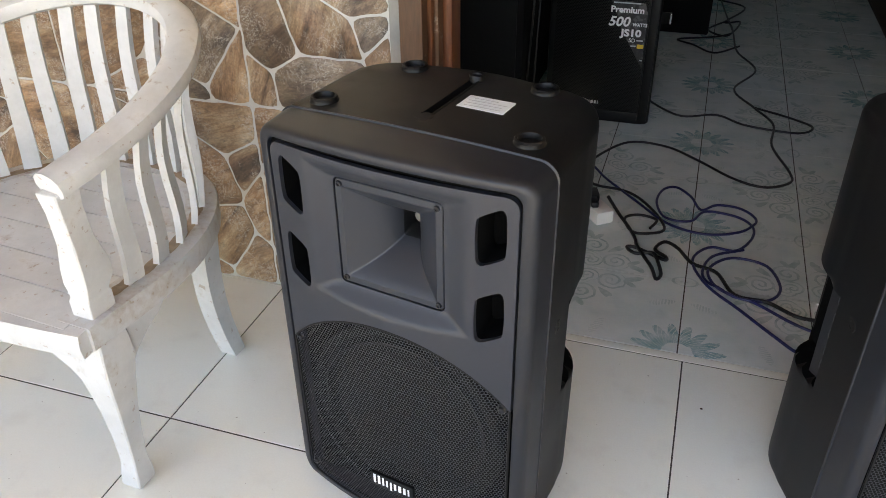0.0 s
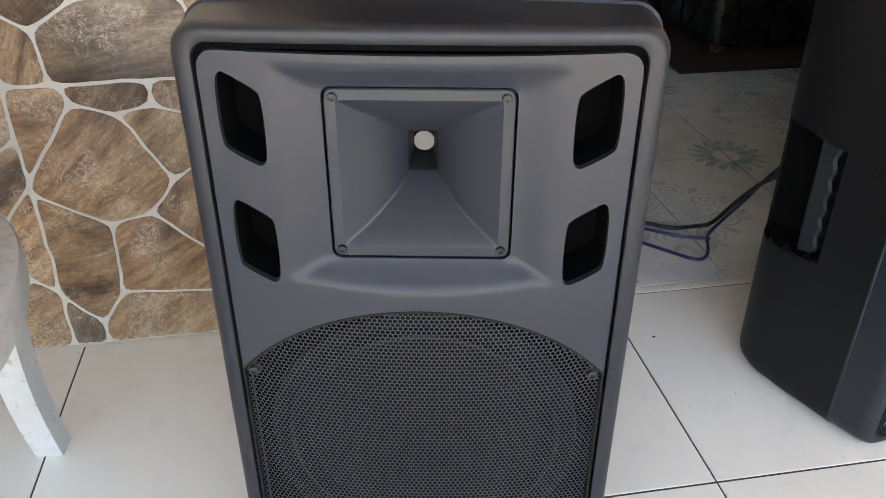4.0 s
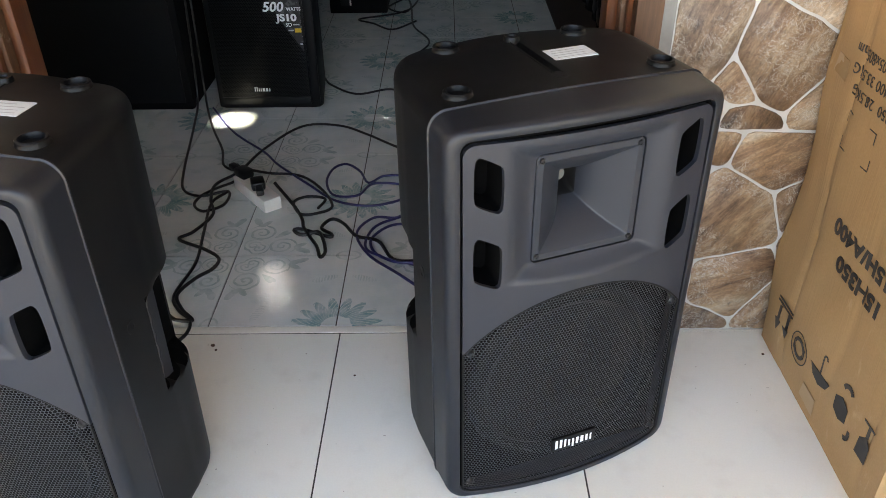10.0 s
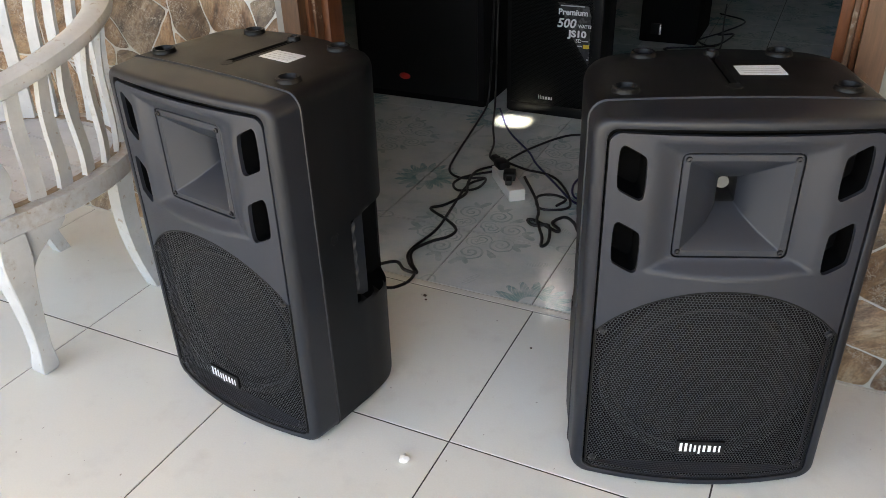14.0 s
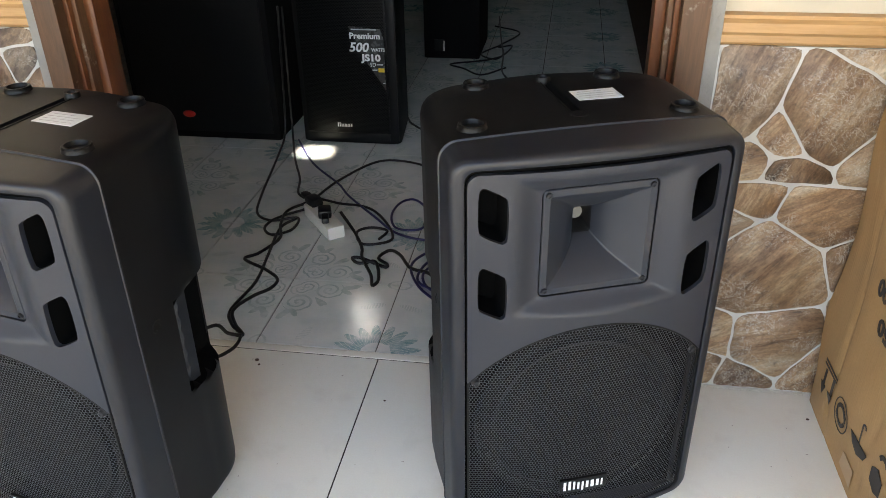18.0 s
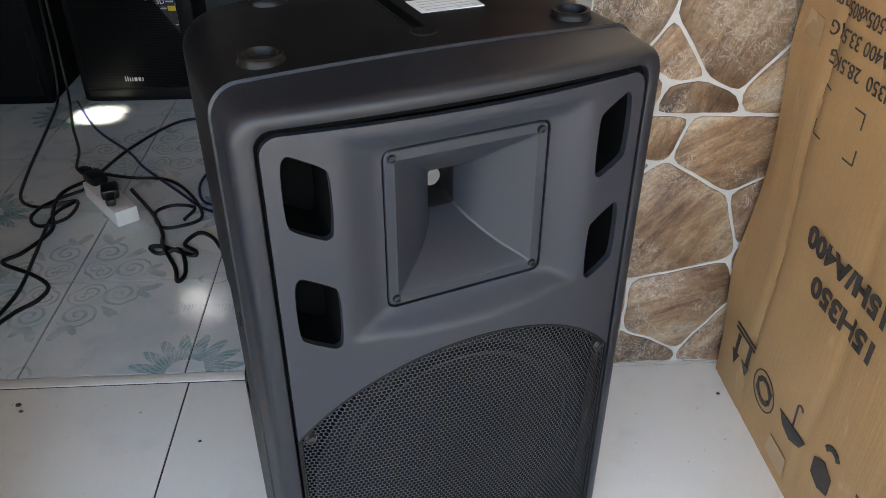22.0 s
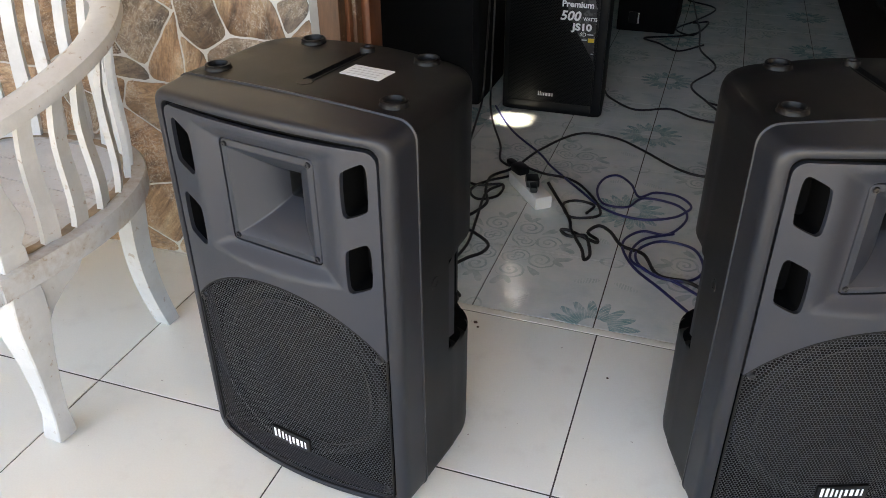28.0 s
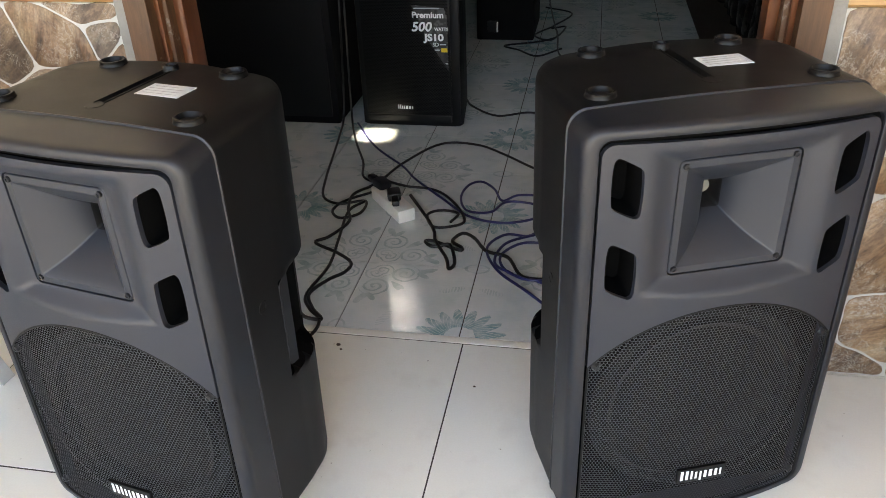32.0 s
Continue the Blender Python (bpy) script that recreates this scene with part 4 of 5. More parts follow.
    # sides: fly point and grip
    for sx in (-1, 1):
        part("fly_point", lathe([(0.0, -0.004), (0.005, -0.004), (0.006, 0.002), (0.011, 0.002), (0.0125, -0.002)], 18, m=Matrix.Translation((sx * 0.2195, 0.111, 0.425)) @ Matrix.Rotation(radians(90 * sx), 4, "Y")), RUBBER, sp, "round fly point plug")
        bm = bmesh.new()
        rings = []
        for i in range(29):
            z = 0.250 + 0.190 * i / 28
            wave = 0.0022 * math.sin(i / 28 * math.pi * 12)
            rings.append([(sx * (0.1650 + a), 0.193 + b + (wave if b < -0.01 else 0) + 0.010 * (z - 0.35), z) for a, b in ((0.0, -0.015), (0.034, -0.016), (0.038, -0.012), (0.039, 0.010), (0.034, 0.015), (0.0, 0.012))])
        grid_rings(bm, rings, True, True, True)
        bmesh.ops.recalc_face_normals(bm, faces=bm.faces)
        part("hand_grip", bm, BEZEL, sp, "wavy moulded hand grip")
    return sp


def frame_at(x, y, turn, z=0.0):
    return Matrix.Translation((x, y, z)) @ Matrix.Rotation(radians(turn), 4, "Z")


speaker_a = pa_speaker(frame_at(-0.3730, 0.8690, -10.7))
copy_thing(speaker_a, frame_at(0.5248, 1.0460, 21.26))


# ---- carton ----
def carton():
    at = Matrix.Translation((1.021, 0.92, 0.0))
    D, Wd, Hh = 0.512, 0.45, 0.79
    ct = thing("cardboard_box", at, "large brown cardboard carton standing upside down, scuffed and dented", "box")
    bm = bmesh.new()
    N, M = 54, 44

    def dent(y, z, seed):
        """How far a side bulges or is creased inward, in metres."""
        q = Vector((seed, y * 3.1 + 4, z * 2.4))
        d = noise.noise(q) * 0.007 + noise.noise(q * 4) * 0.003
        for c, lean, w, deep in ((0.405, 0.03, 0.007, 0.005), (0.205, -0.02, 0.006, 0.003), (0.075, 0.05, 0.006, 0.004)):
            d -= deep * math.exp(-((y - c - lean * (z - 0.4) - 0.006 * math.sin(z * 17)) / w) ** 2)
        d -= 0.006 * math.exp(-((z - 0.47 - 0.55 * (y - 0.12)) / 0.008) ** 2) * smooth_step((0.22 - y) / 0.1)
        if seed == 0.0:  # the long side bellies out low at its back end and again above
            d += 0.006 * math.exp(-((z - 0.13) / 0.11) ** 2) * smooth_step((y - 0.12) / 0.28) + 0.010 * math.exp(-((z - 0.62) / 0.16) ** 2) * smooth_step(y / 0.4)
        return d * min(1.0, min(z, Hh - z) / 0.06 + 0.25)

    loop = [(0, D * i / N) for i in range(N)] + [(Wd * i / N, D) for i in range(N)] + [(Wd, D - D * i / N) for i in range(N)] + [(Wd - Wd * i / N, 0) for i in range(N)]
    rings = []
    for k in range(M + 1):
        z = Hh * k / M
        row = []
        for x, y in loop:
            d = dent(y, z, 0.0) if x < 0.001 else dent(x, z, 5.0)
            corner = max(0.0, 1 - (abs(y - D) + abs(x)) / 0.03)
            bulge = 0.003 * math.sin(math.pi * k / M) * math.sin(math.pi * min(1, max(0, y / D))) if x < 0.001 else 0.0
            cx = x + (-d - bulge if x < 0.001 else d if x > Wd - 0.001 else 0) + corner * 0.005 * math.sin(z * 19)
            cy = y + (-d if y < 0.001 else d if y > D - 0.001 else 0) - corner * 0.008 * math.sin(z * 13 + 1)
            row.append((cx, cy, z))
        rings.append(row)
    grid_rings(bm, rings, True, True, False)
    bmesh.ops.recalc_face_normals(bm, faces=bm.faces)
    part("body", bm, CARD, ct, "", smooth=35)

    def flap(y0, y1, zf, skew):
        bm = bmesh.new()
        rows = []
        for j in range(9):
            t = j / 8
            y = y0 + (y1 - y0) * t
            rows.append([(Wd * i / 12 + 0.002 * math.sin(i * 1.7), y + 0.004 * math.sin(i * 0.9 + skew) * t, Hh + zf * t + 0.0035 * noise.noise(Vector((i * 0.4, y * 9, skew)))) for i in range(13)])
        grid_rings(bm, rows, False)
        r = bmesh.ops.solidify(bm, geom=bm.faces, thickness=0.004)
        bmesh.ops.recalc_face_normals(bm, faces=bm.faces)
        return bm

    part("flap", flap(D, D * 0.5 + 0.003, -0.004, 0.3), CARD, ct)
    part("flap", flap(0.0, D * 0.5 - 0.003, 0.006, 2.1), CARD, ct, "slightly raised flap with a torn edge")
    bm = bmesh.new()
    grid_rings(bm, [[(Wd * i / 12, y, Hh + 0.0065 + 0.0015 * math.sin(i * 1.3)) for i in range(13)] for y in (D * 0.5 - 0.026, D * 0.5, D * 0.5 + 0.026)], False)
    part("tape", bm, TAPE, ct, "strip of parcel tape")

    # printing, upside down on the side that faces the speakers
    def face_x(y, z):
        return -dent(y - 0.92, z, 0.0) - 0.003 * math.sin(math.pi * z / Hh) * math.sin(math.pi * (y - 0.92) / D)

    def drape(me, lift=0.0):
        """Lay flat print on the uneven side: x runs to the back, y runs down."""
        for v in me.vertices:
            y, z = v.co.x, v.co.y
            v.co = (face_x(y, z) - lift - 0.0018 - (0.0006 if v.co.z > 0 else 0.0), y - 0.92, z)
        return me

    def word(w, size, y, z, bold=0.0, stretch=1.0, label=""):
        me = text_mesh(w, size, 0.0003, bold)
        for v in me.vertices:
            v.co.x, v.co.y = y + v.co.x * stretch, z - v.co.y
        me.materials.clear()
        me.materials.append(CARD_INK)
        part("lettering", drape(me), CARD_INK, ct, label)

    def shape(polys, name="symbol", mat=CARD_INK, label="", lift=0.0):
        bm = bmesh.new()
        for poly in polys:
            prism(poly, 0.0006, lambda a, b, d: (a, b, d - 0.0003), bm)
        bmesh.ops.triangulate(bm, faces=bm.faces)
        me = mesh_of(bm, name, mat, 0)
        part(name, drape(me, lift), mat, ct, label)

    word("15H/A400", 0.042, 1.060, 0.408, 0.0016, 1.14, "bold black model lettering")
    word("15H350", 0.042, 1.062, 0.352, 0.0016, 1.18, "bold black model lettering")
    word("15H350  28.5KG", 0.0265, 1.152, 0.628, 0.0, 1.00)
    word("15H/A400 33.5KG", 0.0265, 1.154, 0.662, 0.0, 0.97)
    word("x505x805mm", 0.0265, 1.225, 0.694, 0.0, 0.88)
    word("DIMENSIONS:", 0.030, 0.948, 0.708, 0.0, 0.88)
    word("WEIGHT:", 0.029, 0.956, 0.630, 0.0, 0.90)

    def strip(a, b, w):
        (x0, y0), (x1, y1) = a, b
        l = math.hypot(x1 - x0, y1 - y0)
        nx_, ny_ = -(y1 - y0) / l * w / 2, (x1 - x0) / l * w / 2
        return [(x0 + nx_, y0 + ny_), (x1 + nx_, y1 + ny_), (x1 - nx_, y1 - ny_), (x0 - nx_, y0 - ny_)]

    def arc(cx, cz, r, a0, a1, w, n=10):
        p = [(cx + r * math.cos(radians(a0 + (a1 - a0) * i / n)), cz + r * math.sin(radians(a0 + (a1 - a0) * i / n))) for i in range(n + 1)]
        return [strip(p[i], p[i + 1], w) for i in range(n)]

    for cy, cz, sy, sz in ((1.325, 0.583, -1, -1), (1.322, 0.516, -1, 1), (1.222, 0.584, 1, -1), (1.218, 0.518, 1, 1)):
        shape([strip((cy, cz), (cy + sy * 0.022, cz), 0.0018), strip((cy, cz), (cy, cz + sz * 0.020), 0.0018)], "corner_mark")
    for cy, cz in ((1.014, 0.397), (1.015, 0.345)):
        shape([strip((cy - 0.011, cz + s * 0.013), (cy + 0.011, cz + s * 0.013), 0.0015) for s in (-1, 1)] + [strip((cy + s * 0.011, cz - 0.013), (cy + s * 0.011, cz + 0.013), 0.0015) for s in (-1, 1)], "tick_box")
    # handling symbols, all upside down
    up = [strip((1.278, 0.152), (1.348, 0.152), 0.004), strip((1.278, 0.160), (1.348, 0.160), 0.004)]
    for cy in (1.296, 1.330):
        up += [strip((cy, 0.146), (cy, 0.105), 0.009), [(cy - 0.013, 0.112), (cy + 0.013, 0.112), (cy, 0.086)]]
    moved = lambda polys, dy, dz=-0.010: [[(a + dy, b + dz) for a, b in poly] for poly in polys]
    shape(moved(up, 0.026), "arrow_symbol", label="black up-arrow handling symbol")
    shape(moved(arc(1.231, 0.118, 0.034, 0, 360, 0.0022, 24) + arc(1.231, 0.118, 0.020, 20, 160, 0.008) + arc(1.231, 0.118, 0.020, 200, 340, 0.008) + [[(1.206, 0.130), (1.220, 0.136), (1.208, 0.108)], [(1.256, 0.106), (1.242, 0.100), (1.254, 0.128)]], 0.022), "recycling_symbol", label="black round recycling symbol")
    shape(moved([[(1.106, 0.132), (1.178, 0.132), (1.166, 0.112), (1.142, 0.104), (1.118, 0.112)], strip((1.142, 0.130), (1.142, 0.170), 0.004)] + arc(1.136, 0.170, 0.006, 0, 180, 0.004, 6), 0.023), "umbrella_symbol", label="black umbrella symbol")
    shape(moved([[(1.035, 0.108), (1.058, 0.098), (1.080, 0.108), (1.080, 0.138), (1.058, 0.150), (1.035, 0.138)]] + arc(1.048, 0.165, 0.016, 20, 150, 0.009, 6) + arc(1.030, 0.100, 0.016, 150, 260, 0.009, 6), 0.023), "stacking_symbol", label="black cube handling symbol")
    shape(moved([[(0.962, 0.095), (0.998, 0.095), (0.996, 0.130), (0.980, 0.142), (0.964, 0.130)], strip((0.980, 0.140), (0.980, 0.166), 0.005), strip((0.962, 0.168), (0.998, 0.168), 0.004)], 0.012), "glass_symbol", label="black wine glass symbol")
    bm = bmesh.new()
    grid_rings(bm, [[(1.118 + 0.102 * i / 10, 0.690 + 0.079 * j / 10 - 0.002 * i / 10, 0.0) for i in range(11)] for j in range(11)], False)
    bmesh.ops.solidify(bm, geom=bm.faces[:], thickness=0.0006)
    part("label", drape(mesh_of(bm, "label", STICKER, 30), 0.0004), STICKER, ct, "white paper shipping label")
    for i in range(6):
        shape([strip((1.135, 0.702 + i * 0.009), (1.205 - 0.006 * (i % 3), 0.702 + i * 0.009), 0.003)], "label_line", INK, "", 0.0012)
    for a, b, c, d in ((1.155, 1.215, 0.020, 0.060), (1.36, 1.41, 0.62, 0.66), (1.20, 1.24, 0.762, 0.784)):
        shape([[(a, c), (b, c + 0.006), (b - 0.006, d), (a + 0.004, d - 0.004)]], "tape_scrap", TAPE, "scrap of clear tape", 0.0006)
    shape([strip((0.936, 0.385), (0.937, 0.425), 0.006)], "tear", STICKER, "pale torn paper patch")
    # a dark print mark on the front side
    part("mark", box(0.105, 0.150, -0.0125, -0.0105, 0.06, 0.115), CARD_INK, ct, "dark printed symbol")
    return ct


carton()


# ---- white armchair ----
def armchair():
    ch = thing("armchair", frame_at(-1.137, 0.801, -4.6), "white-painted wooden armchair with a curved slatted back, worn and dirty", "chair")
    ST = 0.400

    def half_width(y):
        """Outer half width of the seat at a depth from its front edge."""
        if y < 0.12:
            return 0.308 + 0.008 * (y + 0.03) / 0.15
        return 0.316 * math.sqrt(max(0.0, 1 - ((y - 0.12) / 0.385) ** 2.3))

    def rim_point(u):
        """Round the seat edge from front right (0) by the back (0.5) to front left (1)."""
        s = 1 if u <= 0.5 else -1
        v = min(u, 1 - u) * 2
        if v < 0.26:
            y = -0.03 + 0.15 * v / 0.26
            return Vector((s * half_width(y), y, 0))
        a = (v - 0.26) / 0.74 * math.pi / 2
        y = 0.12 + 0.385 * math.sin(a) ** 0.95
        return Vector((s * 0.316 * math.cos(a) ** 0.87 if a < math.pi / 2 - 1e-6 else 0.0, y, 0))

    U = [i / 48 for i in range(49)]
    # rim of the seat
    sec = [(0.0, 0.0), (0.004, 0.003), (0.005, 0.040), (0.002, 0.045), (-0.060, 0.046), (-0.060, 0.0)]
    bm = bmesh.new()
    rings = []
    for u in U:
        p = rim_point(u)
        c = Vector((0, 0.12, 0))
        out = (p - (Vector((0, p.y, 0)) if p.y < 0.12 else c)).normalized()
        rings.append([p + out * a + Vector((0, 0, ST - 0.044 + b)) for a, b in sec])
    grid_rings(bm, rings, True, True, True)
    bmesh.ops.recalc_face_normals(bm, faces=bm.faces)
    part("seat_rim", bm, CHAIR_DUSTY, ch, "dusty curved seat rim")
    # brown dust lying along the feet of the slats
    rows = [[], []]
    for i in range(121):
        u = 0.07 + 0.86 * i / 120
        p = rim_point(u)
        inward = (Vector((0, 0.12, 0)) - p).normalized() if p.y >= 0.12 else Vector((-1 if p.x > 0 else 1, 0, 0))
        for row, side in zip(rows, (-1, 1)):
            row.append(p + inward * (0.036 + side * (0.011 + 0.008 * noise.noise(Vector((u * 40, side * 3, 0))))) + Vector((0, 0, ST + 0.0028)))
    bm = bmesh.new()
    grid_rings(bm, rows, False)
    bmesh.ops.recalc_face_normals(bm, faces=bm.faces)
    if sum(f.normal.z for f in bm.faces) < 0:
        bmesh.ops.reverse_faces(bm, faces=bm.faces)
    part("dust", bm, CHAIR_DIRT, ch, "brown dust along the slat feet", smooth=0)
    # front rail, gently bowed
    fr = [Vector((x, -0.030 - 0.020 * (1 - (x / 0.308) ** 2), ST - 0.022)) for x in np.linspace(-0.306, 0.306, 17)]
    part("front_rail", sweep(fr, [(-0.012, -0.022), (0.020, -0.022), (0.024, 0.0), (0.020, 0.022), (-0.012, 0.022)]), CHAIR, ch)
    # boards
    ys = [-0.045, 0.030, 0.105, 0.180, 0.255, 0.330, 0.440]
    for y0, y1 in zip(ys, ys[1:]):
        a0, a1 = max(0.05, half_width(max(y0, -0.03) + 0.0)) - 0.035, max(0.03, half_width(y1 if y1 < 0.44 else 0.47)) - 0.035
        bm = bmesh.new()
        e0, e1 = y0 + 0.0012, y1 - 0.0012
        prism([(-a0, e0), (a0, e0), (max(a1, 0.08), e1), (-max(a1, 0.08), e1)], 0.016, lambda a, b, d: (a, b, ST - 0.014 + d + 0.0015 * math.sin(b * 50)), bm)
        part("seat_board", bm, CHAIR, ch, smooth=20)
    # top rail: one bent bar from arm end to arm end
    half = [(0.286, -0.003, 0.630), (0.298, 0.09, 0.648), (0.298, 0.20, 0.672), (0.272, 0.32, 0.702), (0.205, 0.425, 0.730), (0.11, 0.485, 0.748), (0.0, 0.503, 0.755)]
    rail = spline(half + [(-x, y, z) for x, y, z in half[-2::-1]], 6)
    sec = [(0.026, -0.012), (0.030, 0.0), (0.027, 0.013), (0.016, 0.021), (0.0, 0.024), (-0.016, 0.021), (-0.027, 0.013), (-0.030, 0.0), (-0.026, -0.012), (-0.014, -0.018), (0.014, -0.018)]
    part("top_rail", sweep(rail, sec), CHAIR, ch, "rounded bent arm and back rail")
    # slats
    total = len(rail) - 1
    for i in range(17):
        u = 0.115 + 0.77 * i / 16
        top, foot = rail[round((0.10 + 0.80 * i / 16) * total)], rim_point(u)
        c = Vector((0, 0.12, 0))
        foot = foot + (c - foot).normalized() * 0.032 + Vector((0, 0, ST - 0.006))
        out = (Vector((foot.x, foot.y, 0)) - c).normalized()
        tan = Vector((-out.y, out.x, 0))
        bm = bmesh.new()
        rings = []
        for k in range(9):
            t = k / 8
            p = foot.lerp(top - Vector((0, 0, 0.010)), t) + out * (0.012 * math.sin(t * math.pi * 1.6) * (1 - t) - 0.010 * math.sin(math.pi * t))
            w = 0.0180 - 0.0045 * t
            rings.append([p + tan * a + out * b for a, b in ((-w, -0.006), (w, -0.006), (w, 0.006), (-w, 0.006))])
        grid_rings(bm, rings, True, True, True)
        bmesh.ops.recalc_face_normals(bm, faces=bm.faces)
        part("slat", bm, CHAIR, ch, smooth=20)
    for s in (-1, 1):
        # arm post
        prof = [(ST - 0.004, 0.026, 0.0), (ST + 0.030, 0.026, 0.0), (ST + 0.034, 0.023, 0.0), (ST + 0.060, 0.030, 0.006), (ST + 0.085, 0.029, 0.006), (ST + 0.130, 0.022, 0.002), (ST + 0.185, 0.021, -0.002), (0.622, 0.024, -0.004)]
        bm = bmesh.new()
        grid_rings(bm, [[(s * (0.280 + 0.012 * (z - 0.4)) + sx * h * 0.80, 0.016 + o + sy * h, z) for sx, sy in ((-1, -1), (1, -1), (1, 1), (-1, 1))] for z, h, o in prof], True, True, True)
        bmesh.ops.recalc_face_normals(bm, faces=bm.faces)
        bmesh.ops.bevel(bm, geom=bm.edges[:], offset=0.002, segments=1, affect="EDGES")
        part("arm_post", bm, CHAIR, ch, "shaped arm post with rubbed edges", smooth=30)
        # front leg
        prof = [(0.358, 0.030, -0.004), (0.335, 0.033, 0.002), (0.300, 0.034, 0.006), (0.255, 0.029, 0.004), (0.190, 0.023, -0.002), (0.120, 0.019, -0.006), (0.060, 0.0175, -0.005), (0.030, 0.021, -0.001), (0.012, 0.022, 0.001), (0.0, 0.015, 0.0)]
        bm = bmesh.new()
        grid_rings(bm, [[(s * (0.268 + 0.030 * z + o) + sx * h, 0.010 - o + sy * h, z) for sx, sy in ((-1, -1), (1, -1), (1, 1), (-1, 1))] for z, h, o in prof], True, True, True)
        bmesh.ops.recalc_face_normals(bm, faces=bm.faces)
        bmesh.ops.bevel(bm, geom=bm.edges[:], offset=0.0025, segments=1, affect="EDGES")
        part("front_leg", bm, CHAIR, ch, "tapered cabriole leg", smooth=30)
        # knee brackets
        wing = [(-0.01, 0.0), (0.112, 0.0), (0.108, -0.016), (0.094, -0.030), (0.060, -0.045), (0.026, -0.068), (0.008, -0.090), (-0.012, -0.108)]
        part("bracket", prism(wing, 0.024, lambda a, b, d: (s * (0.255 - a), -0.021 + d, 0.357 + b)), CHAIR, ch, smooth=30)
        part("bracket", prism(wing, 0.024, lambda a, b, d: (s * (0.298 - d), 0.034 + a, 0.357 + b)), CHAIR, ch, smooth=30)
        # rear leg, curving back
        bm = bmesh.new()
        grid_rings(bm, [[(s * (0.222 - 0.022 * (1 - t) + 0.0) + sx * 0.020, 0.355 + 0.045 * (1 - t) ** 1.6 - 0.016 * math.sin(math.pi * t) + sy * (0.024 - 0.006 * (1 - t)), 0.362 * t) for sx, sy in ((-1, -1), (1, -1), (1, 1), (-1, 1))] for t in [i / 8 for i in range(9)]], True, True, True)
        bmesh.ops.recalc_face_normals(bm, faces=bm.faces)
        part("rear_leg", bm, CHAIR, ch, "curved rear leg", smooth=30)
    return ch


armchair()


# ---- inside the room ----
def stage_speaker():
    """Black powered loudspeaker with a film sticker on its grille."""
    sp = thing("stage_speaker", Matrix.Translation((-0.325, 2.745, 0)), "black loudspeaker with white power sticker standing inside", "loudspeaker")
    bm = bmesh.new()
    out = [(-0.19, 0.02), (-0.185, 0.006), (-0.165, 0.0), (0.165, 0.0), (0.185, 0.006), (0.19, 0.02), (0.165, 0.27), (-0.165, 0.27)]
    grid_rings(bm, [[(x * s, 0.135 + (y - 0.135) * s, z) for x, y in out] for z, s in ((0.0, 0.97), (0.006, 1.0), (0.672, 1.0), (0.68, 0.97))], True, True, True)
    bmesh.ops.recalc_face_normals(bm, faces=bm.faces)
    part("cabinet", bm, BLACK, sp)
    bm = bmesh.new()
    grid_rings(bm, [[(x, -0.006 - 0.006 * math.cos(x / 0.165 * math.pi / 2), z) for x in np.linspace(-0.168, 0.150, 15)] for z in np.linspace(0.045, 0.640, 9)], False)
    part("grille", bm, GRILLE_FINE, sp, "black perforated front")
    # black sheet behind the mesh stands in for the shade inside
    part("front_backing", box(-0.165, 0.147, -0.004, 0.001, 0.046, 0.638), SHADE_BLACK, sp)
    part("side_strip", box(0.152, 0.184, -0.004, 0.008, 0.012, 0.665, 0.004), BLACK, sp, "glossy black edge strip")
    part("top_strip", box(-0.165, 0.150, -0.008, 0.0, 0.642, 0.668, 0.002), RUBBER, sp)
    part("bottom_strip", box(-0.165, 0.150, -0.008, 0.0, 0.016, 0.043, 0.002), RUBBER, sp)
    part("small_label", box(0.07, 0.105, -0.0095, -0.0078, 0.650, 0.660), STICKER, sp, "small white label")
    part("tweeter", lathe([(0.0, 0.001), (0.018, 0.001), (0.020, 0.0)], 20, m=Matrix.Translation((-0.02, -0.0115, 0.565)) @ Matrix.Rotation(radians(90), 4, "X")), PANEL, sp, "round tweeter shade behind the mesh")
    st = part("sticker", prism([(0.02, 0.445), (0.135, 0.435), (0.146, 0.40), (0.146, 0.215), (0.07, 0.335)], 0.001, lambda a, b, d: (a, -0.0135 - d, b)), STICKER_DARK, sp, "dark film sticker with white print")
    face = lambda x, z: Matrix.Translation((x, -0.0150, z)) @ Matrix.Rotation(radians(90), 4, "X")
    lettering("Premium", 0.029, WHITE_PRINT, st, face(0.022, 0.402), bold=0.0009, stretch=1.06)
    lettering("500", 0.045, WHITE_PRINT, st, face(0.018, 0.356), bold=0.0012, stretch=1.05, slant=0.2)
    lettering("WATTS", 0.016, WHITE_PRINT, st, face(0.100, 0.358), bold=0.0004, stretch=0.9)
    lettering("JS10", 0.033, WHITE_PRINT, st, face(0.064, 0.323), bold=0.0014, stretch=1.2)
    lettering("SD", 0.019, WHITE_PRINT, st, face(0.092, 0.303))
    part("tag", box(0.122, 0.144, -0.0158, -0.0146, 0.283, 0.297), YELLOW_PRINT, st, "small yellow mark")
    for z, a, b in ((0.308, 0.118, 0.140), (0.288, 0.100, 0.118), (0.240, 0.136, 0.145), (0.432, 0.030, 0.120)):
        part("line", box(a, b, -0.0156, -0.0146, z, z + 0.004), INK, st)
    x = -0.046
    for w, h in ((0.003, 0.016), (0.003, 0.016), (0.003, 0.011), (0.003, 0.011), (0.008, 0.011), (0.007, 0.011), (0.004, 0.011)):
        part("mark", box(x, x + w, -0.0155, -0.0125, 0.070, 0.070 + h), WHITE_PRINT, sp)
        x += w + 0.004
    return sp


stage_speaker()

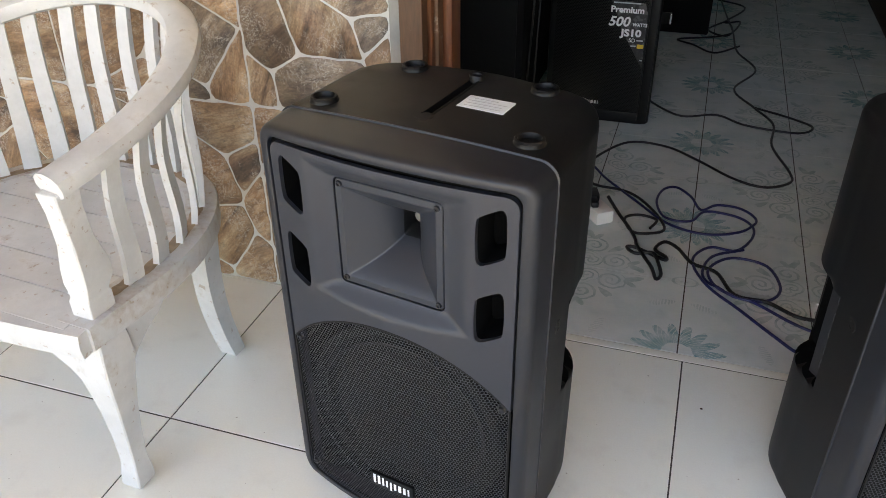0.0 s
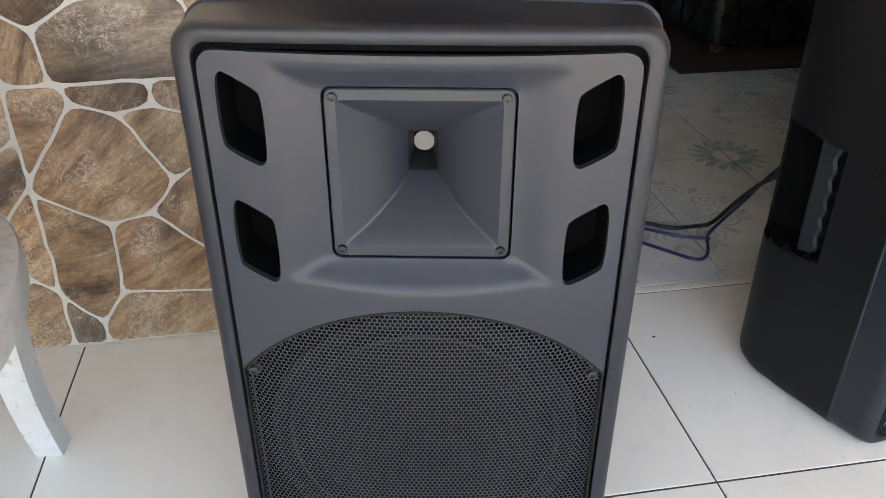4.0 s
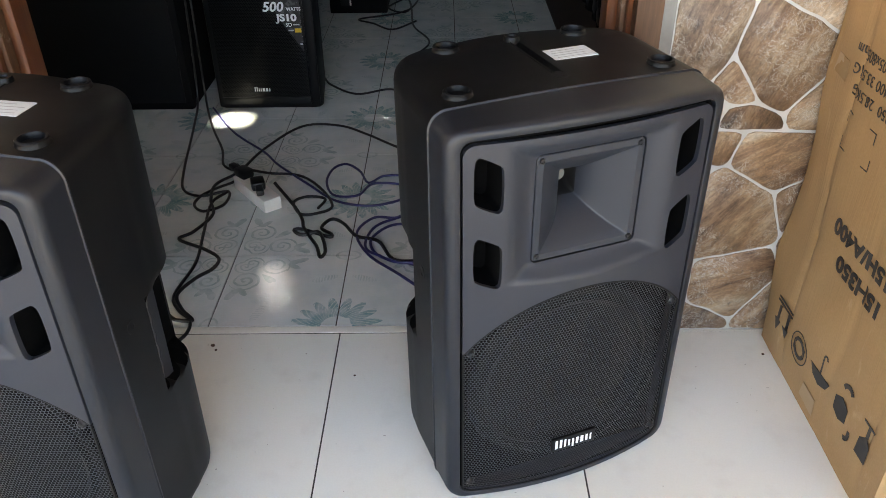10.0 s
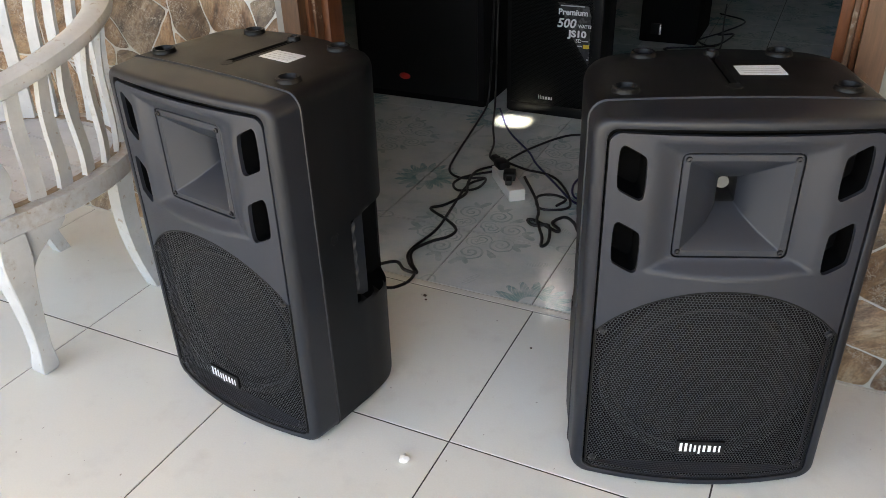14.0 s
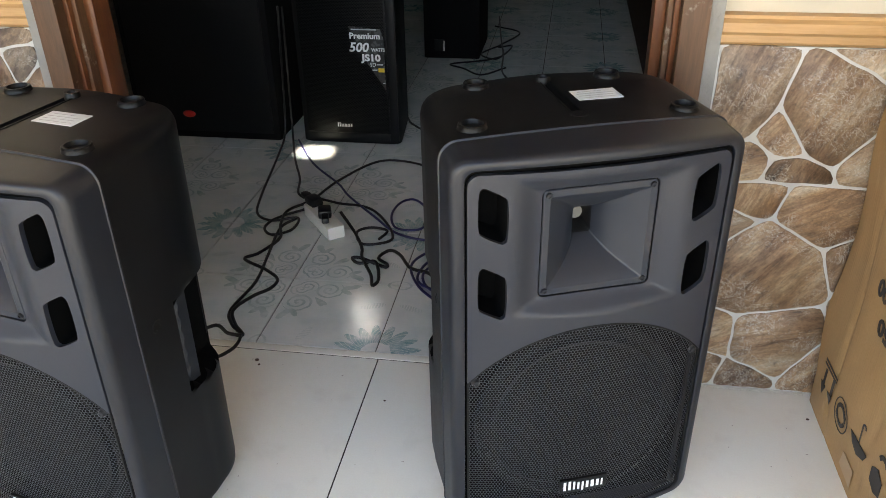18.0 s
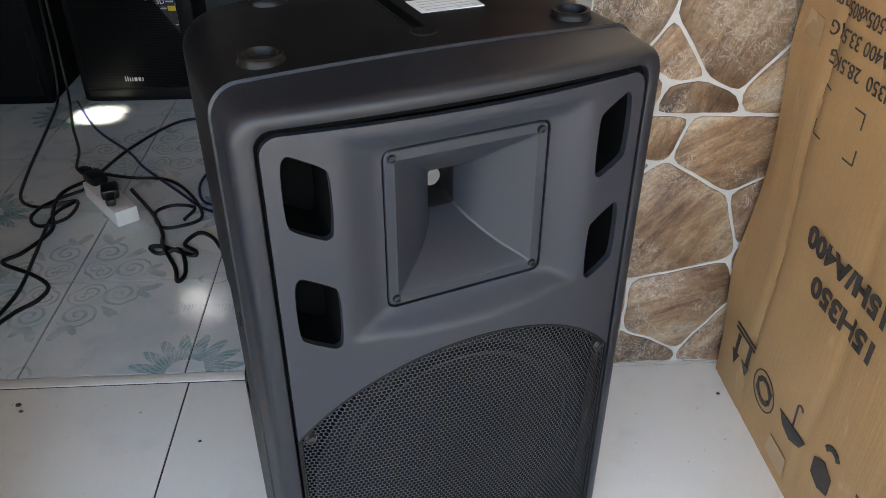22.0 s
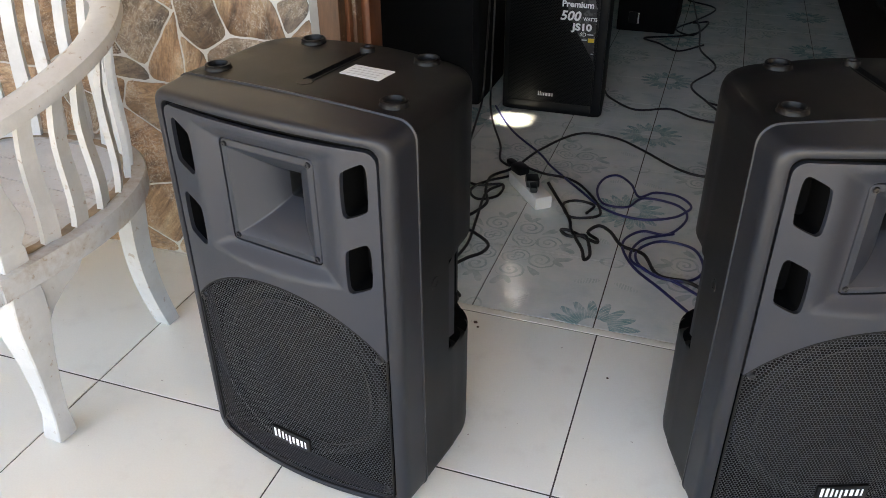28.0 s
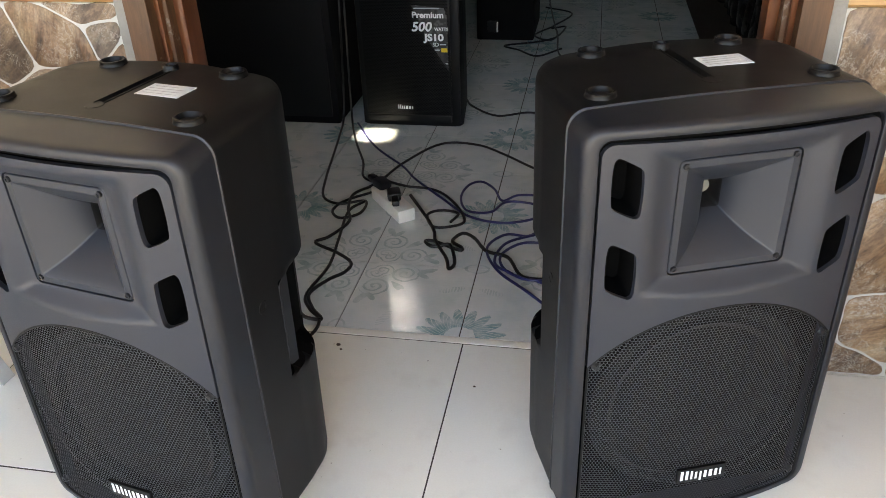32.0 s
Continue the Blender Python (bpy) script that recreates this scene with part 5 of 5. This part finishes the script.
cab = thing("sub_cabinet", Matrix.Translation((-0.88, 2.73, 0)), "large black carpeted bass cabinet in the dark room", "loudspeaker")
part("body", box(-0.30, 0.28, 0.0, 0.55, 0.0, 1.25, 0.012), CABINET, cab)
part("front", box(-0.275, 0.255, -0.008, 0.0, 0.03, 1.22, 0.004), BLACK, cab, "black cloth front")
part("badge", lathe([(0.0, 0.006), (0.012, 0.005), (0.02, 0.0)], 18, m=Matrix.Translation((-0.075, -0.008, 0.10)) @ Matrix.Rotation(radians(90), 4, "X") @ Matrix.Diagonal((1.3, 0.7, 1, 1))), RED_PRINT, cab, "oval red badge")

crate = thing("flight_case", Matrix.Translation((-0.11, 3.91, 0)), "black equipment case standing on the room floor", "case")
part("body", box(-0.14, 0.14, 0.0, 0.40, 0.0, 0.43, 0.008), CABINET, crate)
part("lid", box(-0.142, 0.142, -0.003, 0.403, 0.43, 0.445, 0.004), PANEL, crate)
part("plate", box(-0.085, -0.035, -0.006, 0.0, 0.040, 0.095, 0.002), BLACK, crate, "recessed socket plate")
part("latch", box(-0.042, -0.034, -0.010, -0.004, 0.042, 0.092, 0.001), STEEL, crate, "bright steel latch")

amp = thing("amplifier", Matrix.Translation((-0.36, 2.80, 0.68)), "black amplifier with small red lights on the loudspeaker", "amplifier")
part("case", box(-0.20, 0.20, 0.0, 0.24, 0.0, 0.09, 0.004), BLACK, amp)
for i, x in enumerate((-0.02, 0.05, 0.09)):
    part("knob", lathe([(0.008, 0.0), (0.008, 0.010), (0.006, 0.012)], 14, m=Matrix.Translation((x, 0.0, 0.03)) @ Matrix.Rotation(radians(90), 4, "X")), RED_PRINT, amp, "small red knob")

solid("rug", box(0.82, 2.1, 2.75, 5.6, 0.0, 0.012, 0.004), RUG, "flat brown rug under the sofa", "rug")
sofa = thing("sofa", Matrix.Translation((0.98, 2.86, 0.012)), "black leather sofa with upright pleats in the dark room", "sofa")
part("base", box(0.05, 0.85, 0.04, 2.3, 0.03, 0.26, 0.02), LEATHER, sofa)
part("seat_cushion", box(0.10, 0.66, 0.22, 1.15, 0.26, 0.42, 0.04), LEATHER, sofa)
part("seat_cushion", box(0.10, 0.66, 1.16, 2.10, 0.26, 0.42, 0.04), LEATHER, sofa)
part("backrest", box(0.64, 0.90, 0.0, 2.34, 0.2, 0.85, 0.06), LEATHER, sofa)
pleat = bmesh.new()
rings = []
for k in range(15):
    a = math.pi / 2 * max(0, k - 6) / 8
    z = 0.05 + 0.36 * min(k, 6) / 6 + 0.10 * math.sin(a)
    f = max(0.12, math.cos(a)) * (1 + 0.05 * math.sin(k * 1.1))
    rings.append([(0.075 * x * f, 0.079 * y * (0.35 + 0.65 * f), z) for x, y in circle(1.0, 14)])
grid_rings(pleat, rings, True, True, True)
bmesh.ops.recalc_face_normals(pleat, faces=pleat.faces)
pleat = mesh_of(pleat, "pleat", LEATHER)
for i in range(14):
    part("pleat", pleat, LEATHER, sofa, at=Matrix.Translation((0.06 + 0.006 * math.sin(i * 2.3), 0.085 + 0.158 * i, 0.0)) @ Matrix.Rotation(radians(4 * math.sin(i * 1.7)), 4, "Y"))
for x, y in ((0.08, 0.10), (0.78, 0.10), (0.08, 2.22), (0.78, 2.22)):
    part("leg", lathe([(0.02, 0.0), (0.028, 0.02), (0.03, 0.045)], 12, m=Matrix.Translation((x, y, 0))), JAMB_RED, sofa)

# ---- power strip ----
strip_at = frame_at(-0.255, 2.094, -52.0)
strip_bar = thing("power_strip", strip_at, "short white power strip with black plugs on the tiles", "power strip")
part("body", box(-0.075, 0.125, -0.027, 0.027, 0.0, 0.040, 0.005), SOCKET_WHITE, strip_bar)
for x in (-0.040, 0.025, 0.090):
    part("socket", lathe([(0.0, -0.006), (0.017, -0.006), (0.019, 0.001), (0.021, 0.001)], 18, m=Matrix.Translation((x, 0, 0.040))), SOCKET_WHITE, strip_bar)
for x, tilt in ((-0.050, 8), (0.040, 160)):
    bm = box(-0.026, 0.026, -0.020, 0.020, 0.0, 0.026, 0.008)
    box(-0.066, -0.020, -0.011, 0.011, 0.004, 0.022, 0.006, bm)
    part("plug", bm, CABLE_BLACK, strip_bar, "black moulded plug", Matrix.Translation((x, 0, 0.041)) @ Matrix.Rotation(radians(tilt), 4, "Z"))


# ---- cables lying on the floor ----
def cable(points, radius, mat, label, ends=(None, None), name="cable"):
    """A cable through plan points; it rides up a little where it crosses itself."""
    pts = [Vector((x, y, radius + 0.0005)) for x, y in points]
    if ends[0]:
        pts = [Vector(p) for p in ends[0]] + pts
    if ends[1]:
        pts += [Vector(p) for p in ends[1]]
    path = spline(pts, 7)
    for i, p in enumerate(path):
        for q in path[:max(0, i - 12)]:
            if (p - q).xy.length < radius * 1.4:
                p.z = max(p.z, q.z + radius * 1.6)
        p.z = max(p.z, radius + 0.0003)
    for _ in range(3):
        z = [p.z for p in path]
        for i in range(1, len(path) - 1):
            path[i].z = max(radius + 0.0003, (z[i - 1] + 2 * z[i] + z[i + 1]) / 4)
    return solid(name, sweep(path, circle(radius, 8)), mat, label, "cable", "cables on the room floor")


cable([(0.049, 4.805), (0.1, 4.339), (0.143, 3.989), (0.165, 3.69), (0.242, 3.451), (0.159, 3.201), (0.233, 3.019), (0.297, 2.874), (0.288, 2.681), (0.337, 2.485), (0.333, 2.407), (0.257, 2.355), (0.165, 2.391), (0.05, 2.497), (-0.055, 2.573), (-0.183, 2.57), (-0.279, 2.40), (-0.32, 2.25)], 0.0042, CABLE_BLACK, "long black power cable winding over the tiles", (None, [(-0.318, 2.19, 0.05)]))
cable([(0.233, 3.019), (0.343, 2.961), (0.429, 2.886), (0.373, 2.815), (0.204, 2.837), (0.101, 2.906), (-0.022, 2.861), (-0.128, 2.954), (-0.165, 3.03)], 0.0042, CABLE_BLACK, "black cable leading behind the inside loudspeaker")
cable([(0.046, 4.574), (0.197, 4.434), (0.103, 4.142), (0.176, 4.159), (0.118, 3.913), (0.029, 3.993), (0.115, 4.137), (0.138, 3.947), (0.045, 3.871), (-0.099, 3.801), (-0.025, 3.732), (0.069, 3.64), (0.174, 3.765)], 0.0045, CABLE_BLACK, "tangled black cable beside the case")
cable([(0.394, 1.641), (0.353, 1.563), (0.318, 1.544), (0.269, 1.589), (0.19, 1.675), (0.118, 1.75), (0.076, 1.836), (0.077, 1.896), (0.116, 1.949), (0.179, 1.949), (0.219, 2.02), (0.224, 2.091), (0.182, 2.14), (0.094, 2.148), (0.054, 2.077), (-0.016, 2.079), (-0.048, 2.164), (-0.037, 2.25), (0.001, 2.279), (0.047, 2.23), (0.08, 2.154), (0.124, 2.197), (0.192, 2.193), (0.234, 2.133), (0.195, 2.059), (0.1, 2.015), (-0.006, 2.045), (-0.103, 2.149), (-0.215, 2.278), (-0.278, 2.371), (-0.412, 2.527), (-0.535, 2.74)], 0.0038, CABLE_BLUE, "looped dark blue signal cable on the tiles", ([(0.425, 1.335, 0.30), (0.43, 1.46, 0.27), (0.425, 1.58, 0.12)], None))
cable([(0.387, 1.622), (0.314, 1.653), (0.226, 1.714), (0.143, 1.75), (0.112, 1.82), (0.138, 1.882), (0.185, 1.912), (0.258, 1.893), (0.288, 1.804), (0.267, 1.742), (0.214, 1.719), (0.148, 1.743), (0.10, 1.80), (0.12, 1.90), (0.20, 1.96)], 0.0038, CABLE_BLUE, "dark blue cable coil on the tiles")
cable([(0.404, 1.677), (0.324, 1.683), (0.255, 1.724), (0.179, 1.734), (0.133, 1.823), (0.072, 1.85), (0.03, 1.916), (-0.006, 1.939), (-0.028, 1.893), (0.003, 1.861), (-0.003, 1.847), (-0.077, 1.886), (-0.102, 1.883), (-0.079, 1.858), (-0.029, 1.859), (-0.003, 1.78), (-0.013, 1.749), (-0.03, 1.803), (-0.074, 1.885), (-0.091, 1.948), (-0.138, 2.04)], 0.0048, CABLE_BLACK, "black power cable tied in a knot", ([(0.39, 1.345, 0.26), (0.41, 1.47, 0.23), (0.425, 1.61, 0.10)], [(-0.185, 2.075, 0.05)]))
cable([(-0.217, 2.214), (-0.129, 2.199), (-0.054, 2.11), (-0.013, 2.011), (-0.055, 1.972), (-0.1, 1.972), (-0.127, 2.039), (-0.091, 2.071), (-0.039, 2.056), (-0.052, 2.002)], 0.0042, CABLE_BLACK, "black cable loop by the power strip", ([(-0.28, 2.16, 0.05)], None))
cable([(-0.590, 2.748), (-0.545, 2.48), (-0.504, 2.243), (-0.471, 2.12), (-0.409, 2.079), (-0.334, 2.106), (-0.328, 2.028), (-0.379, 1.99), (-0.416, 2.036), (-0.39, 2.107), (-0.333, 2.161)], 0.0042, CABLE_BLACK, "black cable hanging down from the cabinets", ([(-0.57, 2.77, 0.5)], [(-0.30, 2.175, 0.03)]))
cable([(-0.345, 2.2), (-0.383, 2.143), (-0.372, 2.052), (-0.346, 1.971), (-0.376, 1.879), (-0.405, 1.84), (-0.328, 1.793), (-0.276, 1.747), (-0.279, 1.699), (-0.312, 1.656), (-0.338, 1.588), (-0.309, 1.528), (-0.274, 1.488), (-0.312, 1.489), (-0.36, 1.51)], 0.0046, CABLE_BLACK, "black power cable running out to a porch loudspeaker", ([(-0.30, 2.20, 0.04)], [(-0.39, 1.35, 0.07), (-0.36, 1.26, 0.20), (-0.345, 1.185, 0.25)]))
cable([(-0.334, 2.106), (-0.366, 2.034), (-0.347, 1.872), (-0.33, 1.727), (-0.345, 1.588), (-0.318, 1.528), (-0.280, 1.488), (-0.275, 1.438), (-0.30, 1.39)], 0.0042, CABLE_BLACK, "black signal cable running out to a porch loudspeaker", (None, [(-0.345, 1.30, 0.09), (-0.335, 1.25, 0.22), (-0.32, 1.18, 0.28)]))
cable([(-0.556, 2.74), (-0.489, 2.555), (-0.42, 2.394), (-0.39, 2.284), (-0.35, 2.24)], 0.004, CABLE_BLACK, "black cable from the inside loudspeaker", ([(-0.55, 2.76, 0.5)], [(-0.33, 2.205, 0.045)]))

# ---- crumbs and grit ----
for x, y, s in ((0.016, 0.869, 0.011), (-1.17, 0.72, 0.004), (-1.12, 0.66, 0.003), (-0.30, 0.78, 0.003), (0.30, 0.70, 0.003)):
    bm = bmesh.new()
    bmesh.ops.create_icosphere(bm, subdivisions=2, radius=s)
    for v in bm.verts:
        v.co *= 1 + 0.35 * noise.noise(v.co * 160 + Vector((x, y, 0)) * 9)
        v.co.z = max(v.co.z * 0.8, -s * 0.55)
    solid("crumb", bm, CRUMB, "small white crumb of plaster on the tiles", "crumb", "crumbs on the porch floor", at=Matrix.Translation((x, y, s * 0.55)), smooth=0)
for x, y, s in ((-0.205, 1.40, 0.0045), (-0.195, 1.385, 0.003), (-0.60, 0.98, 0.003), (1.0, 1.36, 0.003), (-1.22, 0.70, 0.004), (0.12, 1.30, 0.0025)):
    bm = bmesh.new()
    bmesh.ops.create_icosphere(bm, subdivisions=1, radius=s)
    solid("grit", bm, GRIT, "tiny dark speck of dirt on the tiles", "grit", "specks on the porch floor", at=Matrix.Translation((x, y, s * 0.6)) @ Matrix.Diagonal((1.3, 1, 0.6, 1)))


# ---- stone cladding, piece by piece ----
def clip(poly, a, b, c):
    """Keep the part of a polygon where a x + b y <= c."""
    out = []
    for p, q in zip(poly, poly[1:] + poly[:1]):
        dp, dq = a * p[0] + b * p[1] - c, a * q[0] + b * q[1] - c
        if dp <= 0:
            out.append(p)
        if dp * dq < 0:
            t = dp / (dp - dq)
            out.append((p[0] + (q[0] - p[0]) * t, p[1] + (q[1] - p[1]) * t))
    return out


def paving(x0, x1, z0, z1, seeds, gap, parent):
    """Crazy paving inside one wall tile; each stone has a seed (x, z) and a pull that sets how far it reaches."""
    for i, (sx, sz, sw) in enumerate(seeds):
        poly = [(x0, z0), (x1, z0), (x1, z1), (x0, z1)]
        for j, (tx, tz, tw) in enumerate(seeds):
            if i == j or len(poly) < 3:
                continue
            dx, dz = tx - sx, tz - sz
            l = math.hypot(dx, dz)
            poly = clip(poly, dx / l, dz / l, (tx * tx + tz * tz - sx * sx - sz * sz + sw - tw) / 2 / l - gap / 2)
        if len(poly) < 3:
            continue
        if abs(sum(p[0] * q[1] - q[0] * p[1] for p, q in zip(poly, poly[1:] + poly[:1]))) < 0.0012:
            continue
        # uneven edges and rounded corners
        fine = []
        for p, q in zip(poly, poly[1:] + poly[:1]):
            n = max(2, int(math.hypot(q[0] - p[0], q[1] - p[1]) / 0.014))
            fine += [(p[0] + (q[0] - p[0]) * k / n, p[1] + (q[1] - p[1]) * k / n) for k in range(n)]
        m = len(fine)
        fine = [tuple((fine[k - 1][d] + 2 * fine[k][d] + fine[(k + 1) % m][d]) / 4 for d in (0, 1)) for k in range(m)]
        rim = [(x + 0.0036 * noise.noise(Vector((x * 26, z * 26, 3))) + 0.003 * noise.noise(Vector((x * 9, z * 9, 7))), z + 0.0032 * noise.noise(Vector((x * 26, z * 26, 11))) + 0.003 * noise.noise(Vector((x * 9, z * 9, 17)))) for x, z in fine]
        cx, cz = sum(p[0] for p in rim) / m, sum(p[1] for p in rim) / m
        bm = bmesh.new()
        grid_rings(bm, [[(x, 1.470, z) for x, z in rim], [(x, 1.4510, z) for x, z in rim], [(cx + (x - cx) * 0.990, 1.4500, cz + (z - cz) * 0.990) for x, z in rim]], True, False, True)
        bmesh.ops.recalc_face_normals(bm, faces=bm.faces)
        part("stone", bm, STONE, parent, smooth=60)


HZ_JOINT = 0.486
STEP = 0.5015
clad = {}
for nm, x0, x1 in (("cladding_west", -4.09, DOOR_L - 0.014), ("cladding_east", DOOR_R + 0.014, 3.29)):
    clad[nm] = solid(nm, box(x0, x1, 1.4518, 1.4702, -0.003, 0.745), GROUT, "pale grout between brown stone cladding", "wall cladding", kind="structure")
# two wall tile designs, each with a lower and an upper half, that repeat along the wall
low_a = [(0.821, 0.506, 0.0046), (0.785, 0.410, -0.0016), (0.977, 0.454, 0.0055), (0.883, 0.303, 0.0056), (1.032, 0.353, -0.0029), (1.216, 0.205, 0.0278), (0.926, 0.109, 0.0035), (0.815, 0.109, -0.0030), (0.799, 0.045, -0.0019), (0.884, 0.022, 0.0006), (1.077, 0.006, 0.0123), (0.640, 0.330, 0.0), (0.630, 0.150, 0.0)]
top_a = [(0.697, 0.687, 0.0214), (0.930, 0.631, 0.0042), (0.861, 0.584, 0.0004), (0.799, 0.511, 0.0019), (0.865, 0.492, 0.0008), (1.041, 0.549, -0.0028), (1.005, 0.772, 0.0014)]
low_b = [(-0.929, 0.442, 0.0042), (-0.772, 0.496, 0.0027), (-0.726, 0.494, -0.0001), (-0.812, 0.358, 0.0064), (-0.755, 0.392, 0.0014), (-0.678, 0.256, -0.0026), (-0.923, 0.173, 0.0068), (-0.767, 0.168, 0.0004), (-0.773, 0.059, -0.0026), (-1.068, 0.038, 0.0255), (-0.520, 0.380, 0.0), (-0.540, 0.120, 0.0)]
top_b = [(-0.854, 0.656, -0.0025), (-0.750, 0.689, 0.0011), (-0.672, 0.842, 0.0161), (-0.651, 0.721, -0.0030), (-1.002, 0.469, 0.0162), (-0.750, 0.500, 0.0084), (-0.540, 0.600, 0.0)]
EDGE_A, EDGE_B = 1.074, -0.932   # right edge of the first design, left edge of the second


def wall_tile(left, right, a_side, parent):
    """One column of cladding; its true tile may be wider than the piece that shows."""
    shift = (right - EDGE_A) if a_side else (left - EDGE_B)
    for z0, z1, seeds in ((0.002, HZ_JOINT - 0.003, low_a if a_side else low_b), (HZ_JOINT + 0.003, 0.744, top_a if a_side else top_b)):
        paving(left + 0.003, right - 0.003, z0, z1, [(x + shift, z, w) for x, z, w in seeds], 0.0052, parent)


wall_tile(EDGE_B, DOOR_L - 0.014, False, clad["cladding_west"])
for i in range(6):
    wall_tile(EDGE_B - (i + 1) * STEP, EDGE_B - i * STEP, i % 2 == 0, clad["cladding_west"])
wall_tile(DOOR_R + 0.014, EDGE_A, True, clad["cladding_east"])
for i in range(4):
    wall_tile(EDGE_A + i * STEP, EDGE_A + (i + 1) * STEP, i % 2 == 1, clad["cladding_east"])


# ---- floor tiles, piece by piece ----
def tile_mesh(sx, sy, mat, name):
    bm = bmesh.new()
    b = 0.0004
    rings = []
    for z, o in ((-0.010, 0.0), (-b, 0.0), (0.0, b)):
        rings.append([(sx / 2 - o, -sy / 2 + o, z), (sx / 2 - o, sy / 2 - o, z), (-sx / 2 + o, sy / 2 - o, z), (-sx / 2 + o, -sy / 2 + o, z)])
    grid_rings(bm, rings, True, False, True)
    return mesh_of(bm, name, mat, 0)


PX, PY, PP = 0.073, 1.444, 0.4935
me = tile_mesh(PP - 0.0032, PP - 0.0042, TILE_PORCH, "porch_tile")
for i in range(-8, 7):
    for j in range(7):
        x, y = PX + (i + 0.5) * PP, PY - (j + 0.5) * PP
        if -4.1 < x - PP / 2 and x + PP / 2 < 3.3 and y - PP / 2 > -2.0:
            part("tile", me, TILE_PORCH, porch_floor, at=Matrix.Translation((x, y, 0)))
for nm, x0, x1, y0, y1 in (("porch_tiles_west", -4.1, PX - 8 * PP, -2.0, PY), ("porch_tiles_east", PX + 6 * PP, 3.3, -2.0, PY), ("porch_tiles_edge", PX - 8 * PP, PX + 6 * PP, -2.0, PY - 6 * PP)):
    solid(nm, box(x0 + 0.003, x1 - 0.003, y0, y1 - 0.003, -0.01, 0.0), TILE_PORCH, "ivory polished porch floor tiles", "floor", kind="structure")
RX, RY, RP = 0.060, 1.4695, 0.2945
me = tile_mesh(RP - 0.0030, RP - 0.0030, TILE_ROOM, "room_tile")
for i in range(-6, 5):
    for j in range(14):
        part("tile", me, TILE_ROOM, room_floor, at=frame_at(RX + (i + 0.5) * RP, RY + (j + 0.5) * RP, {(0, 0): 0, (1, 0): 90, (1, 1): 180, (0, 1): 270}[i % 2, j % 2]))
# tile rests beyond those, as one sheet
for nm, x0, x1, y0, y1 in (("room_tiles_west", -3.1, RX - 6 * RP, RY, 6.5), ("room_tiles_east", RX + 5 * RP, 2.5, RY, 6.5), ("room_tiles_far", RX - 6 * RP, RX + 5 * RP, RY + 14 * RP, 6.5)):
    solid(nm, box(x0, x1, y0, y1, -0.006, 0.0), TILE_ROOM, "patterned blue-green floor tiles", "floor", kind="structure")
